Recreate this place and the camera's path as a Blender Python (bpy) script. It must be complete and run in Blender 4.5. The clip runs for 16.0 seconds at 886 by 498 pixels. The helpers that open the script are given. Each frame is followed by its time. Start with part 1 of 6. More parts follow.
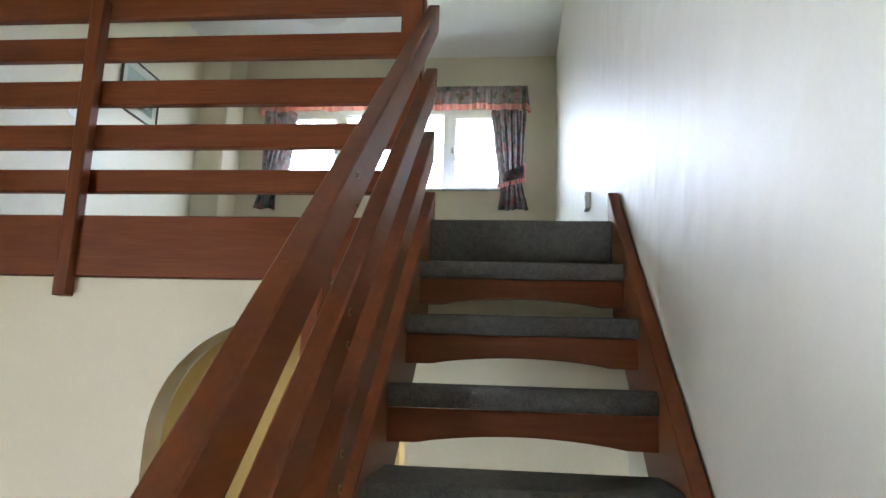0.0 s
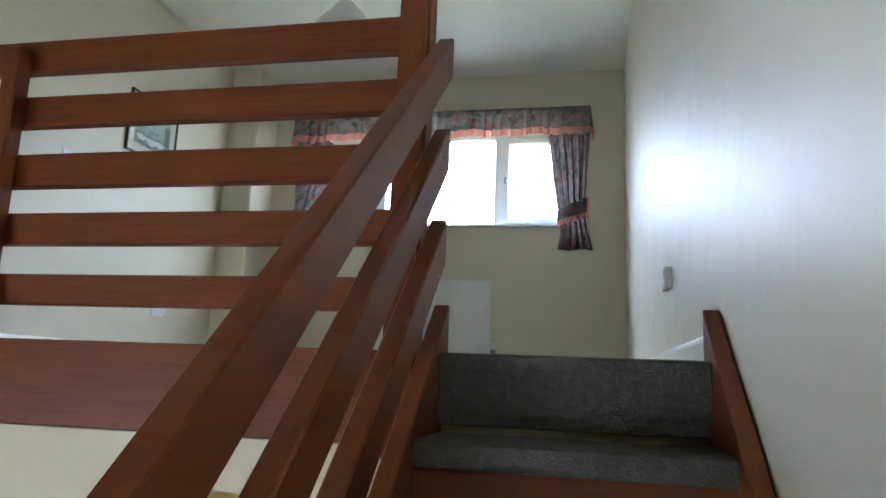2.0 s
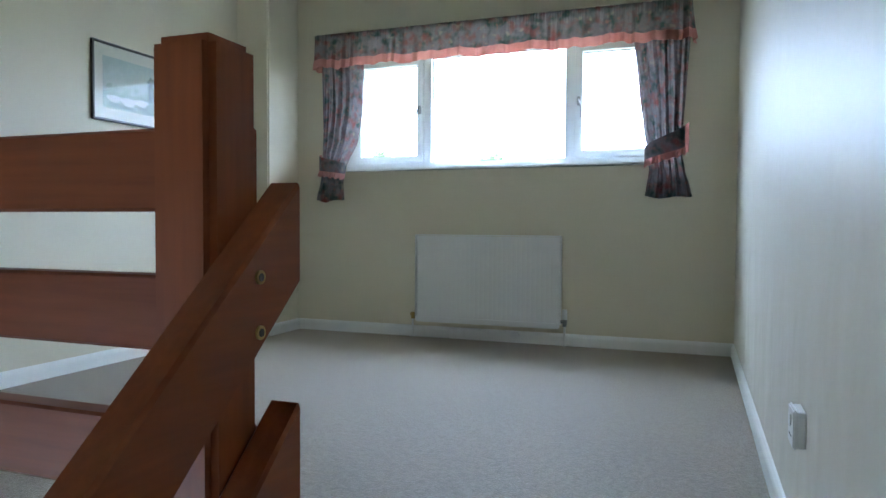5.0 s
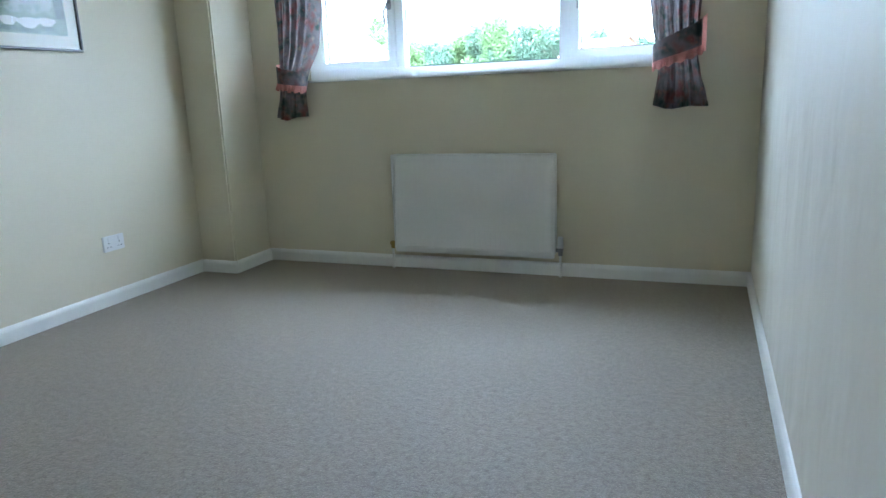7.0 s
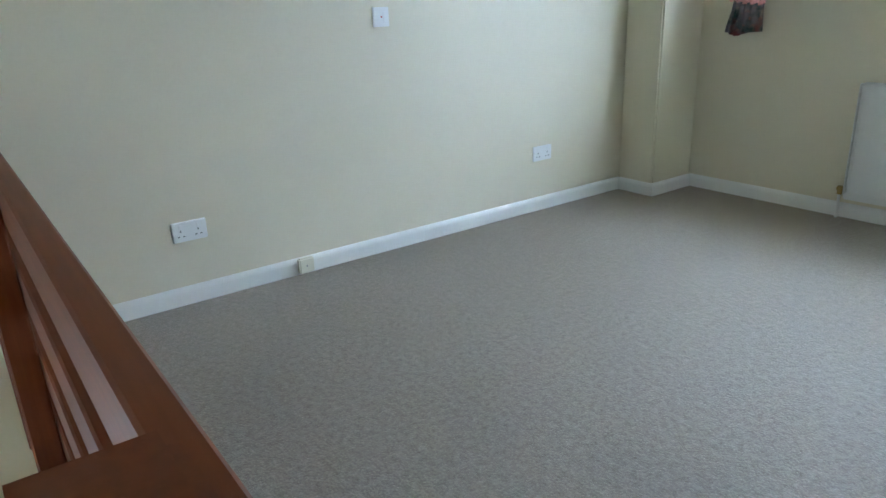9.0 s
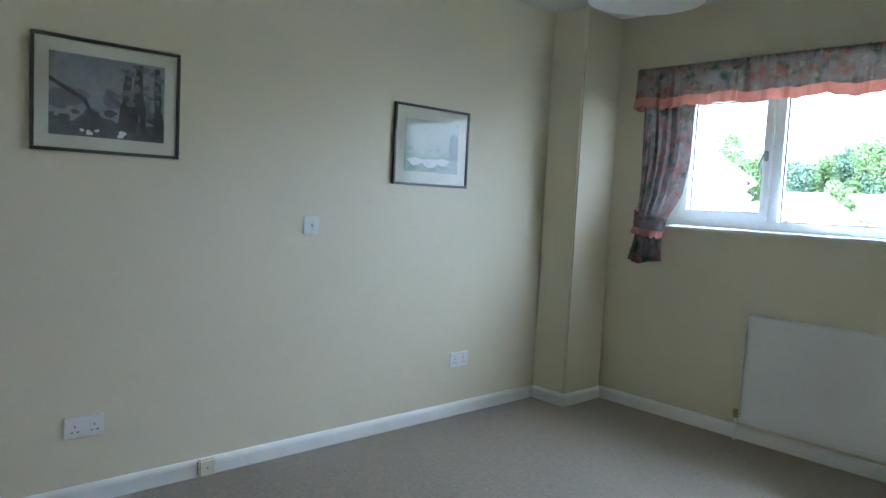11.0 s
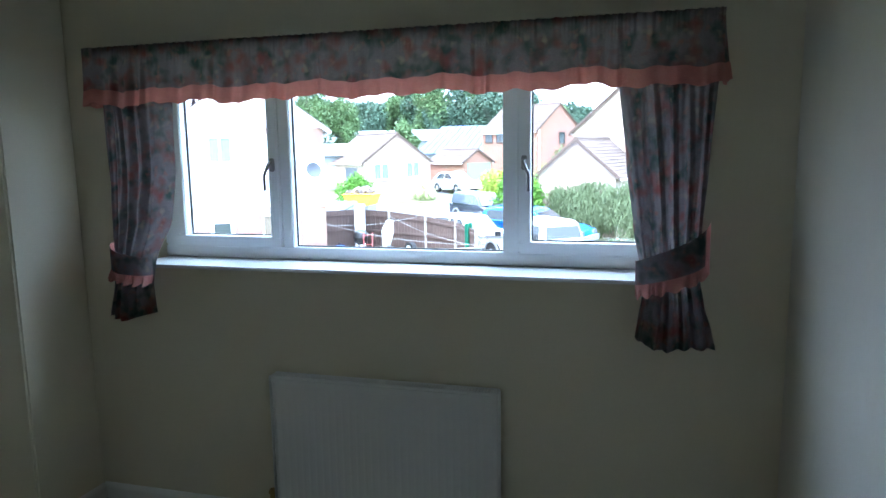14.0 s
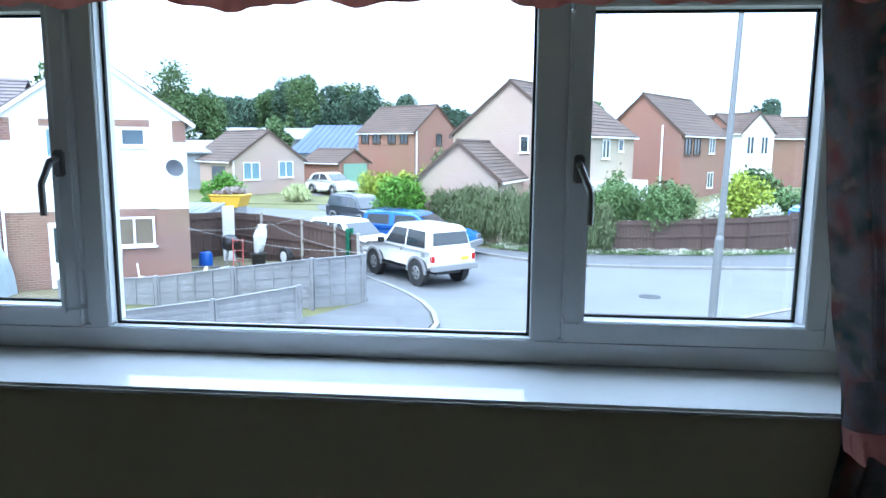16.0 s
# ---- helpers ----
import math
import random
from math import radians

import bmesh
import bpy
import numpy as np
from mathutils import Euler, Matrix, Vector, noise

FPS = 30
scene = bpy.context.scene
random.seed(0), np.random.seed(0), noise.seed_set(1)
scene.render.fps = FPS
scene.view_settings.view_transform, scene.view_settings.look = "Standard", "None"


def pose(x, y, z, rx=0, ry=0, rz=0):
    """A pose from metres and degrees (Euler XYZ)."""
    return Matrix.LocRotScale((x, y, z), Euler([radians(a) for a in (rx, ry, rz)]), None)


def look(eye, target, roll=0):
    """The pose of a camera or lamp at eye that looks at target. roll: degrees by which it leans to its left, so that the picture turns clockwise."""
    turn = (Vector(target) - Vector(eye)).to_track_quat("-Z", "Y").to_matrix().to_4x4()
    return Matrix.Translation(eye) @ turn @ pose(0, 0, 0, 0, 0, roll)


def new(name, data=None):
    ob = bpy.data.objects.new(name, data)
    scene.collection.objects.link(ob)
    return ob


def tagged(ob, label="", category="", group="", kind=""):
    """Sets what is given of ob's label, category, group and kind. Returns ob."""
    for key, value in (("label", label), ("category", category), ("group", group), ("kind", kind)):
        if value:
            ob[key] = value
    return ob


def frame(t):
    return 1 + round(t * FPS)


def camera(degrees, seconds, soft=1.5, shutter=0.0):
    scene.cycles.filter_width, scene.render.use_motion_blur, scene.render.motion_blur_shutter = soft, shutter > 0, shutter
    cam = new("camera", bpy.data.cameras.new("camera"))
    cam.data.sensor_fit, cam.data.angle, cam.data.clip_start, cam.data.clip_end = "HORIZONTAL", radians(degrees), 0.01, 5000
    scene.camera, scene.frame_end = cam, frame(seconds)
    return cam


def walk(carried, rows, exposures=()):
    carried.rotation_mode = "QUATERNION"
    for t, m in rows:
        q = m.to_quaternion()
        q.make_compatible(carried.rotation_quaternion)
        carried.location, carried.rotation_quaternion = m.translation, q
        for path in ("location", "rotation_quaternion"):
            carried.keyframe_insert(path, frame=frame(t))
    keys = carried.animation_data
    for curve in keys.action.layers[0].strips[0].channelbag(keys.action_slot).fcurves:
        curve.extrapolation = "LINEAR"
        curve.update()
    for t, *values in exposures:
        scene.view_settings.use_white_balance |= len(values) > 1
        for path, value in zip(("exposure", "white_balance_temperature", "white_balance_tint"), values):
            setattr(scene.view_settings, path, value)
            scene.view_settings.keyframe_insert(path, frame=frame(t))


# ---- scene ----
cam = camera(65.8, 16.0)

PATH = [
    (0, (-0.368, -6.151, -0.547), (-0.577, -4.196, -0.176), 1.9),
    (0.5, (-0.318, -5.949, -0.425), (-0.691, -4.025, -0.031), 2.6),
    (1, (-0.35, -5.778, -0.303), (-0.758, -3.858, 0.083), 2.5),
    (1.5, (-0.369, -5.644, -0.166), (-0.686, -3.708, 0.222), 1.2),
    (2, (-0.32, -5.468, -0.063), (-0.724, -3.544, 0.309), 2.3),
    (2.5, (-0.334, -5.315, 0.057), (-0.784, -3.401, 0.425), 2.0),
    (3, (-0.308, -5.185, 0.158), (-0.659, -3.233, 0.419), 1.1),
    (3.5, (-0.219, -4.97, 0.297), (-0.786, -3.061, 0.48), 0.8),
    (3.7, (-0.224, -4.915, 0.368), (-0.821, -3.013, 0.528), 0.7),
    (5.8, (-0.247, -4.255, 0.882), (-0.953, -2.395, 0.683), -0.1),
    (6, (-0.269, -4.21, 0.863), (-0.897, -2.324, 0.638), -0.2),
    (6.5, (-0.248, -4.041, 0.974), (-0.869, -2.168, 0.651), -1.2),
    (7, (-0.259, -3.907, 1.073), (-0.962, -2.087, 0.633), -2.2),
    (7.5, (-0.332, -3.824, 1.179), (-1.1, -2.078, 0.577), -2.2),
    (8, (-0.348, -3.753, 1.189), (-1.505, -2.273, 0.503), -2.9),
    (8.5, (-0.449, -3.834, 1.147), (-1.912, -2.671, 0.437), -2.8),
    (8.7, (-0.468, -3.862, 1.155), (-1.976, -2.754, 0.447), -2.5),
    (10.8, (-0.444, -3.918, 1.282), (-1.977, -2.648, 1.089), 2.5),
    (11, (-0.404, -3.888, 1.298), (-1.881, -2.549, 1.147), 2.9),
    (11.5, (-0.361, -3.776, 1.329), (-1.577, -2.193, 1.205), 3.5),
    (12, (-0.308, -3.569, 1.475), (-1.269, -1.832, 1.232), 2.5),
    (12.5, (-0.363, -3.447, 1.52), (-1.039, -1.588, 1.227), 2.7),
    (13, (-0.435, -3.23, 1.655), (-0.94, -1.321, 1.339), 1.9),
    (13.5, (-0.466, -3.009, 1.67), (-0.876, -1.085, 1.311), 0.7),
    (14, (-0.555, -2.644, 1.695), (-1.081, -0.737, 1.403), -0.9),
    (14.5, (-0.678, -2.35, 1.676), (-1.079, -0.415, 1.37), -0.1),
    (15, (-0.829, -2.012, 1.69), (-1.056, -0.045, 1.409), 0.4),
    (15.5, (-0.959, -1.624, 1.684), (-1.226, 0.338, 1.406), -0.1),
    (16, (-1.146, -1.293, 1.67), (-1.31, 0.679, 1.38), 0.5),
]
walk(cam, [(t, look(eye, target, roll)) for t, eye, target, roll in PATH],
     [(0.0, 3.28, 6600, 10), (2.5, 2.9, 6100, 8), (3.5, 2.82, 5850, 7), (6.0, 2.98, 5800, 6), (7.0, 3.0, 5800, 5), (8.5, 3.22, 5850, 4), (11.0, 2.72, 5950, 6), (12.0, 1.95, 5800, 6),
      (12.5, 1.88, 5780, 6), (13.5, 1.68, 5760, 6), (14.5, 1.40, 5620, 6), (15.5, 0.98, 5580, 5), (16.0, 0.16, 5740, 5)])

# ---- light ----
world = bpy.data.worlds.new("World")
scene.world = world
world.use_nodes = True
wnt = world.node_tree
sky = wnt.nodes.new("ShaderNodeTexSky")
sky.sky_type, sky.sun_disc = "NISHITA", False
sky.sun_elevation, sky.sun_rotation = radians(50), radians(200)
sky.air_density, sky.dust_density, sky.ozone_density = 1.0, 4.0, 1.0
cloud = wnt.nodes.new("ShaderNodeMixRGB")
cloud.inputs["Fac"].default_value = 0.8
cloud.inputs["Color2"].default_value = (17.2, 21.0, 26.5, 1)
wnt.links.new(sky.outputs["Color"], cloud.inputs["Color1"])
# an overcast dome is brighter overhead than at the horizon
coord, split_z, lift, dome = (wnt.nodes.new("ShaderNode" + k) for k in ("TexCoord", "SeparateXYZ", "MapRange", "MixRGB"))
lift.inputs["To Min"].default_value, lift.inputs["To Max"].default_value = 0.75, 2.3
dome.blend_type, dome.inputs["Fac"].default_value = "MULTIPLY", 1.0
wnt.links.new(coord.outputs["Generated"], split_z.inputs[0])
wnt.links.new(split_z.outputs["Z"], lift.inputs["Value"])
wnt.links.new(cloud.outputs["Color"], dome.inputs["Color1"])
wnt.links.new(lift.outputs["Result"], dome.inputs["Color2"])
wnt.links.new(dome.outputs["Color"], wnt.nodes["Background"].inputs["Color"])
wnt.nodes["Background"].inputs["Strength"].default_value = 0.15

sun = new("sun", bpy.data.lights.new("sun", "SUN"))
sun.data.energy, sun.data.angle, sun.data.color = 1.5, radians(14), (1.0, 0.97, 0.92)
sun.matrix_world = look((-20, -30, 50), (0, 0, 0))


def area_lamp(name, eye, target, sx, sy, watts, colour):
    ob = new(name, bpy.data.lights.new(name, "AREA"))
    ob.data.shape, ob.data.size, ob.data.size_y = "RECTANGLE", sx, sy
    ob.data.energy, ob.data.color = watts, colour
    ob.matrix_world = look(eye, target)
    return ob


# fill light added in an unseen hall window behind the stairs
area_lamp("added_hall_fill", (-3.45, -6.6, -1.2), (0.0, -5.6, -1.0), 1.7, 1.2, 1.5, (1.0, 0.88, 0.70))
# unseen lamp, assumed from the yellow-lit room past the arch
area_lamp("kitchen_lamp", (-1.5, -2.4, -0.30), (-1.5, -2.4, -2.6), 0.5, 0.5, 2.3, (1.0, 0.86, 0.56))


# ---- materials ----
def mat(name, base, rough=0.6, metal=0.0, var=0.06, scale=3.0, grain=60.0, bump=0.05, dist=0.004, second=None, spec=0.5, coat=0.0, stretch=None):
    """A surface with broad variation, fine grain and relief, in object space."""
    m = bpy.data.materials.new(name)
    m.use_nodes = True
    nt = m.node_tree
    p = nt.nodes["Principled BSDF"]
    p.inputs["Roughness"].default_value, p.inputs["Metallic"].default_value = rough, metal
    p.inputs["Specular IOR Level"].default_value, p.inputs["Coat Weight"].default_value = spec, coat
    co = nt.nodes.new("ShaderNodeTexCoord")
    mp = nt.nodes.new("ShaderNodeMapping")
    nt.links.new(co.outputs["Object"], mp.inputs["Vector"])
    if stretch:
        mp.inputs["Scale"].default_value = stretch
    n1, n2 = nt.nodes.new("ShaderNodeTexNoise"), nt.nodes.new("ShaderNodeTexNoise")
    n1.inputs["Scale"].default_value, n2.inputs["Scale"].default_value = scale, grain
    n1.inputs["Detail"].default_value, n2.inputs["Detail"].default_value = 3, 4
    for n in (n1, n2):
        nt.links.new(mp.outputs["Vector"], n.inputs["Vector"])
    add = nt.nodes.new("ShaderNodeMath")
    add.operation = "ADD"
    nt.links.new(n1.outputs["Fac"], add.inputs[0])
    nt.links.new(n2.outputs["Fac"], add.inputs[1])
    ramp = nt.nodes.new("ShaderNodeValToRGB")
    hi = second or tuple(min(1, c * (1 + var)) for c in base)
    lo = base if second else tuple(c * (1 - var) for c in base)
    ramp.color_ramp.elements[0].position, ramp.color_ramp.elements[1].position = 0.3, 0.7
    ramp.color_ramp.elements[0].color, ramp.color_ramp.elements[1].color = (*lo, 1), (*hi, 1)
    half = nt.nodes.new("ShaderNodeMath")
    half.operation, half.inputs[1].default_value = "MULTIPLY", 0.5
    nt.links.new(add.outputs[0], half.inputs[0])
    nt.links.new(half.outputs[0], ramp.inputs["Fac"])
    nt.links.new(ramp.outputs["Color"], p.inputs["Base Color"])
    if bump:
        b = nt.nodes.new("ShaderNodeBump")
        b.inputs["Strength"].default_value, b.inputs["Distance"].default_value = bump, dist
        nt.links.new(n2.outputs["Fac"], b.inputs["Height"])
        nt.links.new(b.outputs["Normal"], p.inputs["Normal"])
    return m


def plaster(name, base, rough, bump, dist, spec=0.5, waves=(0.8, 0.8, 0.55)):
    """Painted plaster with slow trowel waves and a fine roller texture."""
    m = mat(name, base, rough, var=0.025, scale=1.2, grain=90, bump=0, spec=spec)
    nt = m.node_tree
    p = nt.nodes["Principled BSDF"]
    co = nt.nodes.new("ShaderNodeTexCoord")
    mp = nt.nodes.new("ShaderNodeMapping")
    mp.inputs["Scale"].default_value = waves
    nt.links.new(co.outputs["Object"], mp.inputs["Vector"])
    n = nt.nodes.new("ShaderNodeTexNoise")
    n.inputs["Scale"].default_value, n.inputs["Detail"].default_value = 5.0, 2
    n.inputs["Roughness"].default_value, n.inputs["Distortion"].default_value = 0.45, 0.25
    nt.links.new(mp.outputs["Vector"], n.inputs["Vector"])
    f = nt.nodes.new("ShaderNodeTexNoise")
    f.inputs["Scale"].default_value = 160
    nt.links.new(co.outputs["Object"], f.inputs["Vector"])
    b = nt.nodes.new("ShaderNodeBump")
    b.inputs["Strength"].default_value, b.inputs["Distance"].default_value = bump, dist
    nt.links.new(n.outputs["Fac"], b.inputs["Height"])
    b2 = nt.nodes.new("ShaderNodeBump")
    b2.inputs["Strength"].default_value, b2.inputs["Distance"].default_value = 0.12, 0.0015
    nt.links.new(f.outputs["Fac"], b2.inputs["Height"])
    nt.links.new(b.outputs["Normal"], b2.inputs["Normal"])
    nt.links.new(b2.outputs["Normal"], p.inputs["Normal"])
    return m


def glass(name, tint=(1, 1, 1), rough=0.0, face_on=0.025):
    m = bpy.data.materials.new(name)
    m.use_nodes = True
    nt = m.node_tree
    nt.nodes.remove(nt.nodes["Principled BSDF"])
    tr, gl, mx, fr, pw, ml = (nt.nodes.new("ShaderNode" + k) for k in ("BsdfTransparent", "BsdfGlossy", "MixShader", "LayerWeight", "Math", "Math"))
    tr.inputs["Color"].default_value = (*tint, 1)
    gl.inputs["Roughness"].default_value = rough
    pw.operation, pw.inputs[1].default_value = "POWER", 5.0
    ml.operation, ml.inputs[1].default_value, ml.inputs[2].default_value = "MULTIPLY_ADD", 0.9, face_on
    nt.links.new(fr.outputs["Facing"], pw.inputs[0])
    nt.links.new(pw.outputs[0], ml.inputs[0])
    nt.links.new(ml.outputs[0], mx.inputs["Fac"])
    nt.links.new(tr.outputs[0], mx.inputs[1])
    nt.links.new(gl.outputs[0], mx.inputs[2])
    nt.links.new(mx.outputs[0], nt.nodes["Material Output"].inputs["Surface"])
    return m


def wood(name, lo, hi, rough, axis):
    """Stained timber whose grain runs along one axis."""
    st = [14.0, 14.0, 14.0]
    st[axis] = 0.9
    return mat(name, lo, rough, second=hi, scale=1.6, grain=7.0, bump=0.06, dist=0.002, stretch=st, coat=0.0, spec=0.25)


WALL = plaster("cream_wall_paint", (0.70, 0.64, 0.495), 0.55, 0.25, 0.01)
WALL_SATIN = plaster("satin_wall_paint", (0.67, 0.635, 0.545), 0.48, 0.5, 0.035, 0.16, (0.8, 0.9, 0.65))
# cream hall paint with the warmth of the hall's light put into its colour
WALL_HALL = plaster("hall_wall_paint_warm_lit", (0.67, 0.60, 0.44), 0.62, 0.2, 0.01)
CEIL = plaster("white_ceiling_paint", (0.80, 0.80, 0.76), 0.8, 0.3, 0.006)
WHITE_GLOSS = mat("white_gloss_paint", (0.80, 0.80, 0.78), 0.28, var=0.02, scale=4, grain=30, bump=0.03)
SILL_GLOSS = mat("glossy_white_window_board", (0.78, 0.79, 0.80), 0.06, var=0.015, scale=4, grain=30, bump=0.0)
UPVC = mat("white_upvc", (0.78, 0.80, 0.82), 0.3, var=0.02, bump=0.01)
RADPAINT = mat("white_radiator_enamel", (0.78, 0.78, 0.77), 0.32, var=0.02, bump=0.015)
PLASTIC = mat("white_plastic", (0.78, 0.78, 0.78), 0.35, var=0.015, bump=0.01)
OLD_PLASTIC = mat("aged_cream_plastic", (0.70, 0.66, 0.55), 0.45, var=0.03, bump=0.01)
# near-black for rubber gaskets, and for shade painted into holes and gaps
DARK = mat("near_black", (0.03, 0.03, 0.03), 0.6, var=0.1, bump=0)
RED = mat("red_neon_cap", (0.5, 0.04, 0.03), 0.3, var=0.05, bump=0)
BRASS = mat("dull_brass", (0.45, 0.32, 0.13), 0.4, metal=0.9, var=0.1, bump=0.02)
CHROME = mat("satin_chrome", (0.30, 0.30, 0.31), 0.3, metal=1.0, var=0.05, bump=0.01)
WOOD_X = wood("mahogany_stain_x", (0.130, 0.032, 0.011), (0.200, 0.054, 0.017), 0.46, 0)
WOOD_Y = wood("mahogany_stain_y", (0.130, 0.032, 0.011), (0.200, 0.054, 0.017), 0.42, 1)
WOOD_Z = wood("mahogany_stain_z", (0.130, 0.032, 0.011), (0.200, 0.054, 0.017), 0.46, 2)
CARPET = mat("grey_beige_carpet", (0.156, 0.129, 0.102), 0.66, second=(0.335, 0.286, 0.232), scale=45, grain=130, bump=0.8, dist=0.006, spec=0.45)
CARPET.node_tree.nodes["Principled BSDF"].inputs["Sheen Weight"].default_value = 0.5
CARPET.node_tree.nodes["Principled BSDF"].inputs["Sheen Tint"].default_value = (1.0, 0.90, 0.80, 1)
CARPET.node_tree.nodes["Principled BSDF"].inputs["Sheen Roughness"].default_value = 0.3
STAIR_CARPET = mat("grey_stair_carpet", (0.082, 0.077, 0.070), 0.95, second=(0.145, 0.137, 0.126), scale=60, grain=240, bump=0.9, dist=0.005, spec=0.1)
FRAME_BLACK = mat("black_picture_frame", (0.055, 0.050, 0.046), 0.35, var=0.2, grain=40, bump=0.03)
MOUNT = mat("pale_picture_mount", (0.64, 0.625, 0.54), 0.8, var=0.02, bump=0.02)
GLASS = glass("window_glass")
PICTURE_GLASS = glass("picture_glass", face_on=0.010)
SHADE_WHITE = mat("white_fabric_shade", (0.75, 0.75, 0.72), 0.85, var=0.03, grain=220, bump=0.1)
LAMINATE = mat("ochre_cupboard_laminate", (0.60, 0.53, 0.33), 0.45, var=0.05, bump=0.02)
CERAMIC = mat("gold_glazed_bowl", (0.55, 0.48, 0.22), 0.2, var=0.1, bump=0.02)


def see_through(m, amount):
    """Thin cloth lets some light through from behind."""
    nt = m.node_tree
    p, out = nt.nodes["Principled BSDF"], nt.nodes["Material Output"]
    t, mx = nt.nodes.new("ShaderNodeBsdfTranslucent"), nt.nodes.new("ShaderNodeMixShader")
    nt.links.new(p.inputs["Base Color"].links[0].from_socket, t.inputs["Color"])
    mx.inputs["Fac"].default_value = amount
    nt.links.new(p.outputs[0], mx.inputs[1])
    nt.links.new(t.outputs[0], mx.inputs[2])
    nt.links.new(mx.outputs[0], out.inputs["Surface"])
    return m


def curtain_cloth():
    """Faded chintz: grey-green ground with rose, cream and leaf blotches."""
    m = mat("floral_chintz", (0.198, 0.178, 0.184), 0.85, second=(0.340, 0.308, 0.316), scale=9, grain=300, bump=0.25, dist=0.002, spec=0.2)
    nt = m.node_tree
    p = nt.nodes["Principled BSDF"]
    src = p.inputs["Base Color"].links[0].from_socket
    co = nt.nodes.new("ShaderNodeTexCoord")
    for scale, lo, hi, col, seed in ((17, 0.48, 0.68, (0.075, 0.115, 0.105), 3.1), (15, 0.50, 0.72, (0.31, 0.115, 0.105), 0.0), (34, 0.58, 0.76, (0.38, 0.21, 0.18), 5.2), (23, 0.60, 0.78, (0.42, 0.36, 0.28), 7.7)):
        n = nt.nodes.new("ShaderNodeTexNoise")
        n.noise_dimensions = "4D"
        n.inputs["W"].default_value = seed
        n.inputs["Scale"].default_value, n.inputs["Detail"].default_value = scale, 1.5
        nt.links.new(co.outputs["Object"], n.inputs["Vector"])
        r = nt.nodes.new("ShaderNodeMapRange")
        r.inputs["From Min"].default_value, r.inputs["From Max"].default_value = lo, hi
        nt.links.new(n.outputs["Fac"], r.inputs["Value"])
        mx = nt.nodes.new("ShaderNodeMixRGB")
        mx.inputs["Color2"].default_value = (*col, 1)
        nt.links.new(r.outputs["Result"], mx.inputs["Fac"])
        nt.links.new(src, mx.inputs["Color1"])
        src = mx.outputs["Color"]
    nt.links.new(src, p.inputs["Base Color"])
    return see_through(m, 0.36)


CHINTZ = curtain_cloth()
PINK = see_through(mat("rose_pink_trim", (0.60, 0.27, 0.24), 0.85, second=(0.75, 0.40, 0.35), scale=20, grain=260, bump=0.25, dist=0.002, spec=0.2), 0.3)


# ---- mesh helpers ----
def box(bm, x0, x1, y0, y1, z0, z1, bevel=0.0, seg=1):
    vs = [bm.verts.new((x, y, z)) for x in (x0, x1) for y in (y0, y1) for z in (z0, z1)]
    fs = [bm.faces.new([vs[i] for i in q]) for q in ((0, 1, 3, 2), (4, 6, 7, 5), (0, 4, 5, 1), (2, 3, 7, 6), (0, 2, 6, 4), (1, 5, 7, 3))]
    if bevel:
        bmesh.ops.bevel(bm, geom=list({e for f in fs for e in f.edges}), offset=bevel, segments=seg, affect="EDGES", clamp_overlap=True)
    return vs


def B(x0, x1, y0, y1, z0, z1, bevel=0.0, seg=1):
    bm = bmesh.new()
    box(bm, x0, x1, y0, y1, z0, z1, bevel, seg)
    return bm


def prism(bm, outline, axis, a, c):
    """Extrude a flat outline (list of pairs) along an axis from a to c."""
    def at(p, v):
        return {0: (v, p[0], p[1]), 1: (p[0], v, p[1]), 2: (p[0], p[1], v)}[axis]
    lo = [bm.verts.new(at(p, a)) for p in outline]
    hi = [bm.verts.new(at(p, c)) for p in outline]
    n = len(outline)
    fs = [bm.faces.new(lo), bm.faces.new(list(reversed(hi)))]
    for i in range(n):
        fs.append(bm.faces.new((lo[i], hi[i], hi[(i + 1) % n], lo[(i + 1) % n])))
    bmesh.ops.recalc_face_normals(bm, faces=fs)
    return fs


def P(outline, axis, a, c, bevel=0.0):
    bm = bmesh.new()
    prism(bm, outline, axis, a, c)
    if bevel:
        bmesh.ops.bevel(bm, geom=bm.edges[:], offset=bevel, segments=1, affect="EDGES", clamp_overlap=True)
    return bm


def cyl(bm, a, c, r0, r1=None, n=16, caps=True):
    """A tapered rod from point a to point c."""
    a, c = Vector(a), Vector(c)
    q = (c - a).to_track_quat("Z", "Y")
    r1 = r0 if r1 is None else r1
    rings = []
    for p, r in ((a, r0), (c, r1)):
        rings.append([bm.verts.new(p + q @ Vector((r * math.cos(2 * math.pi * i / n), r * math.sin(2 * math.pi * i / n), 0))) for i in range(n)])
    for i in range(n):
        bm.faces.new((rings[0][i], rings[0][(i + 1) % n], rings[1][(i + 1) % n], rings[1][i]))
    if caps:
        bm.faces.new(list(reversed(rings[0])))
        bm.faces.new(rings[1])
    return bm


def C(a, c, r0, r1=None, n=16):
    return cyl(bmesh.new(), a, c, r0, r1, n)


def lathe(bm, profile, centre, n=32):
    """Turn a profile of (radius, z) about a vertical axis."""
    rings = []
    for r, z in profile:
        rings.append([bm.verts.new((centre[0] + r * math.cos(2 * math.pi * i / n), centre[1] + r * math.sin(2 * math.pi * i / n), centre[2] + z)) for i in range(n)])
    for k in range(len(rings) - 1):
        for i in range(n):
            bm.faces.new((rings[k][i], rings[k][(i + 1) % n], rings[k + 1][(i + 1) % n], rings[k + 1][i]))
    return bm


def tube(bm, pts, r, n=8):
    for a, c in zip(pts, pts[1:]):
        cyl(bm, a, c, r, n=n)
    return bm


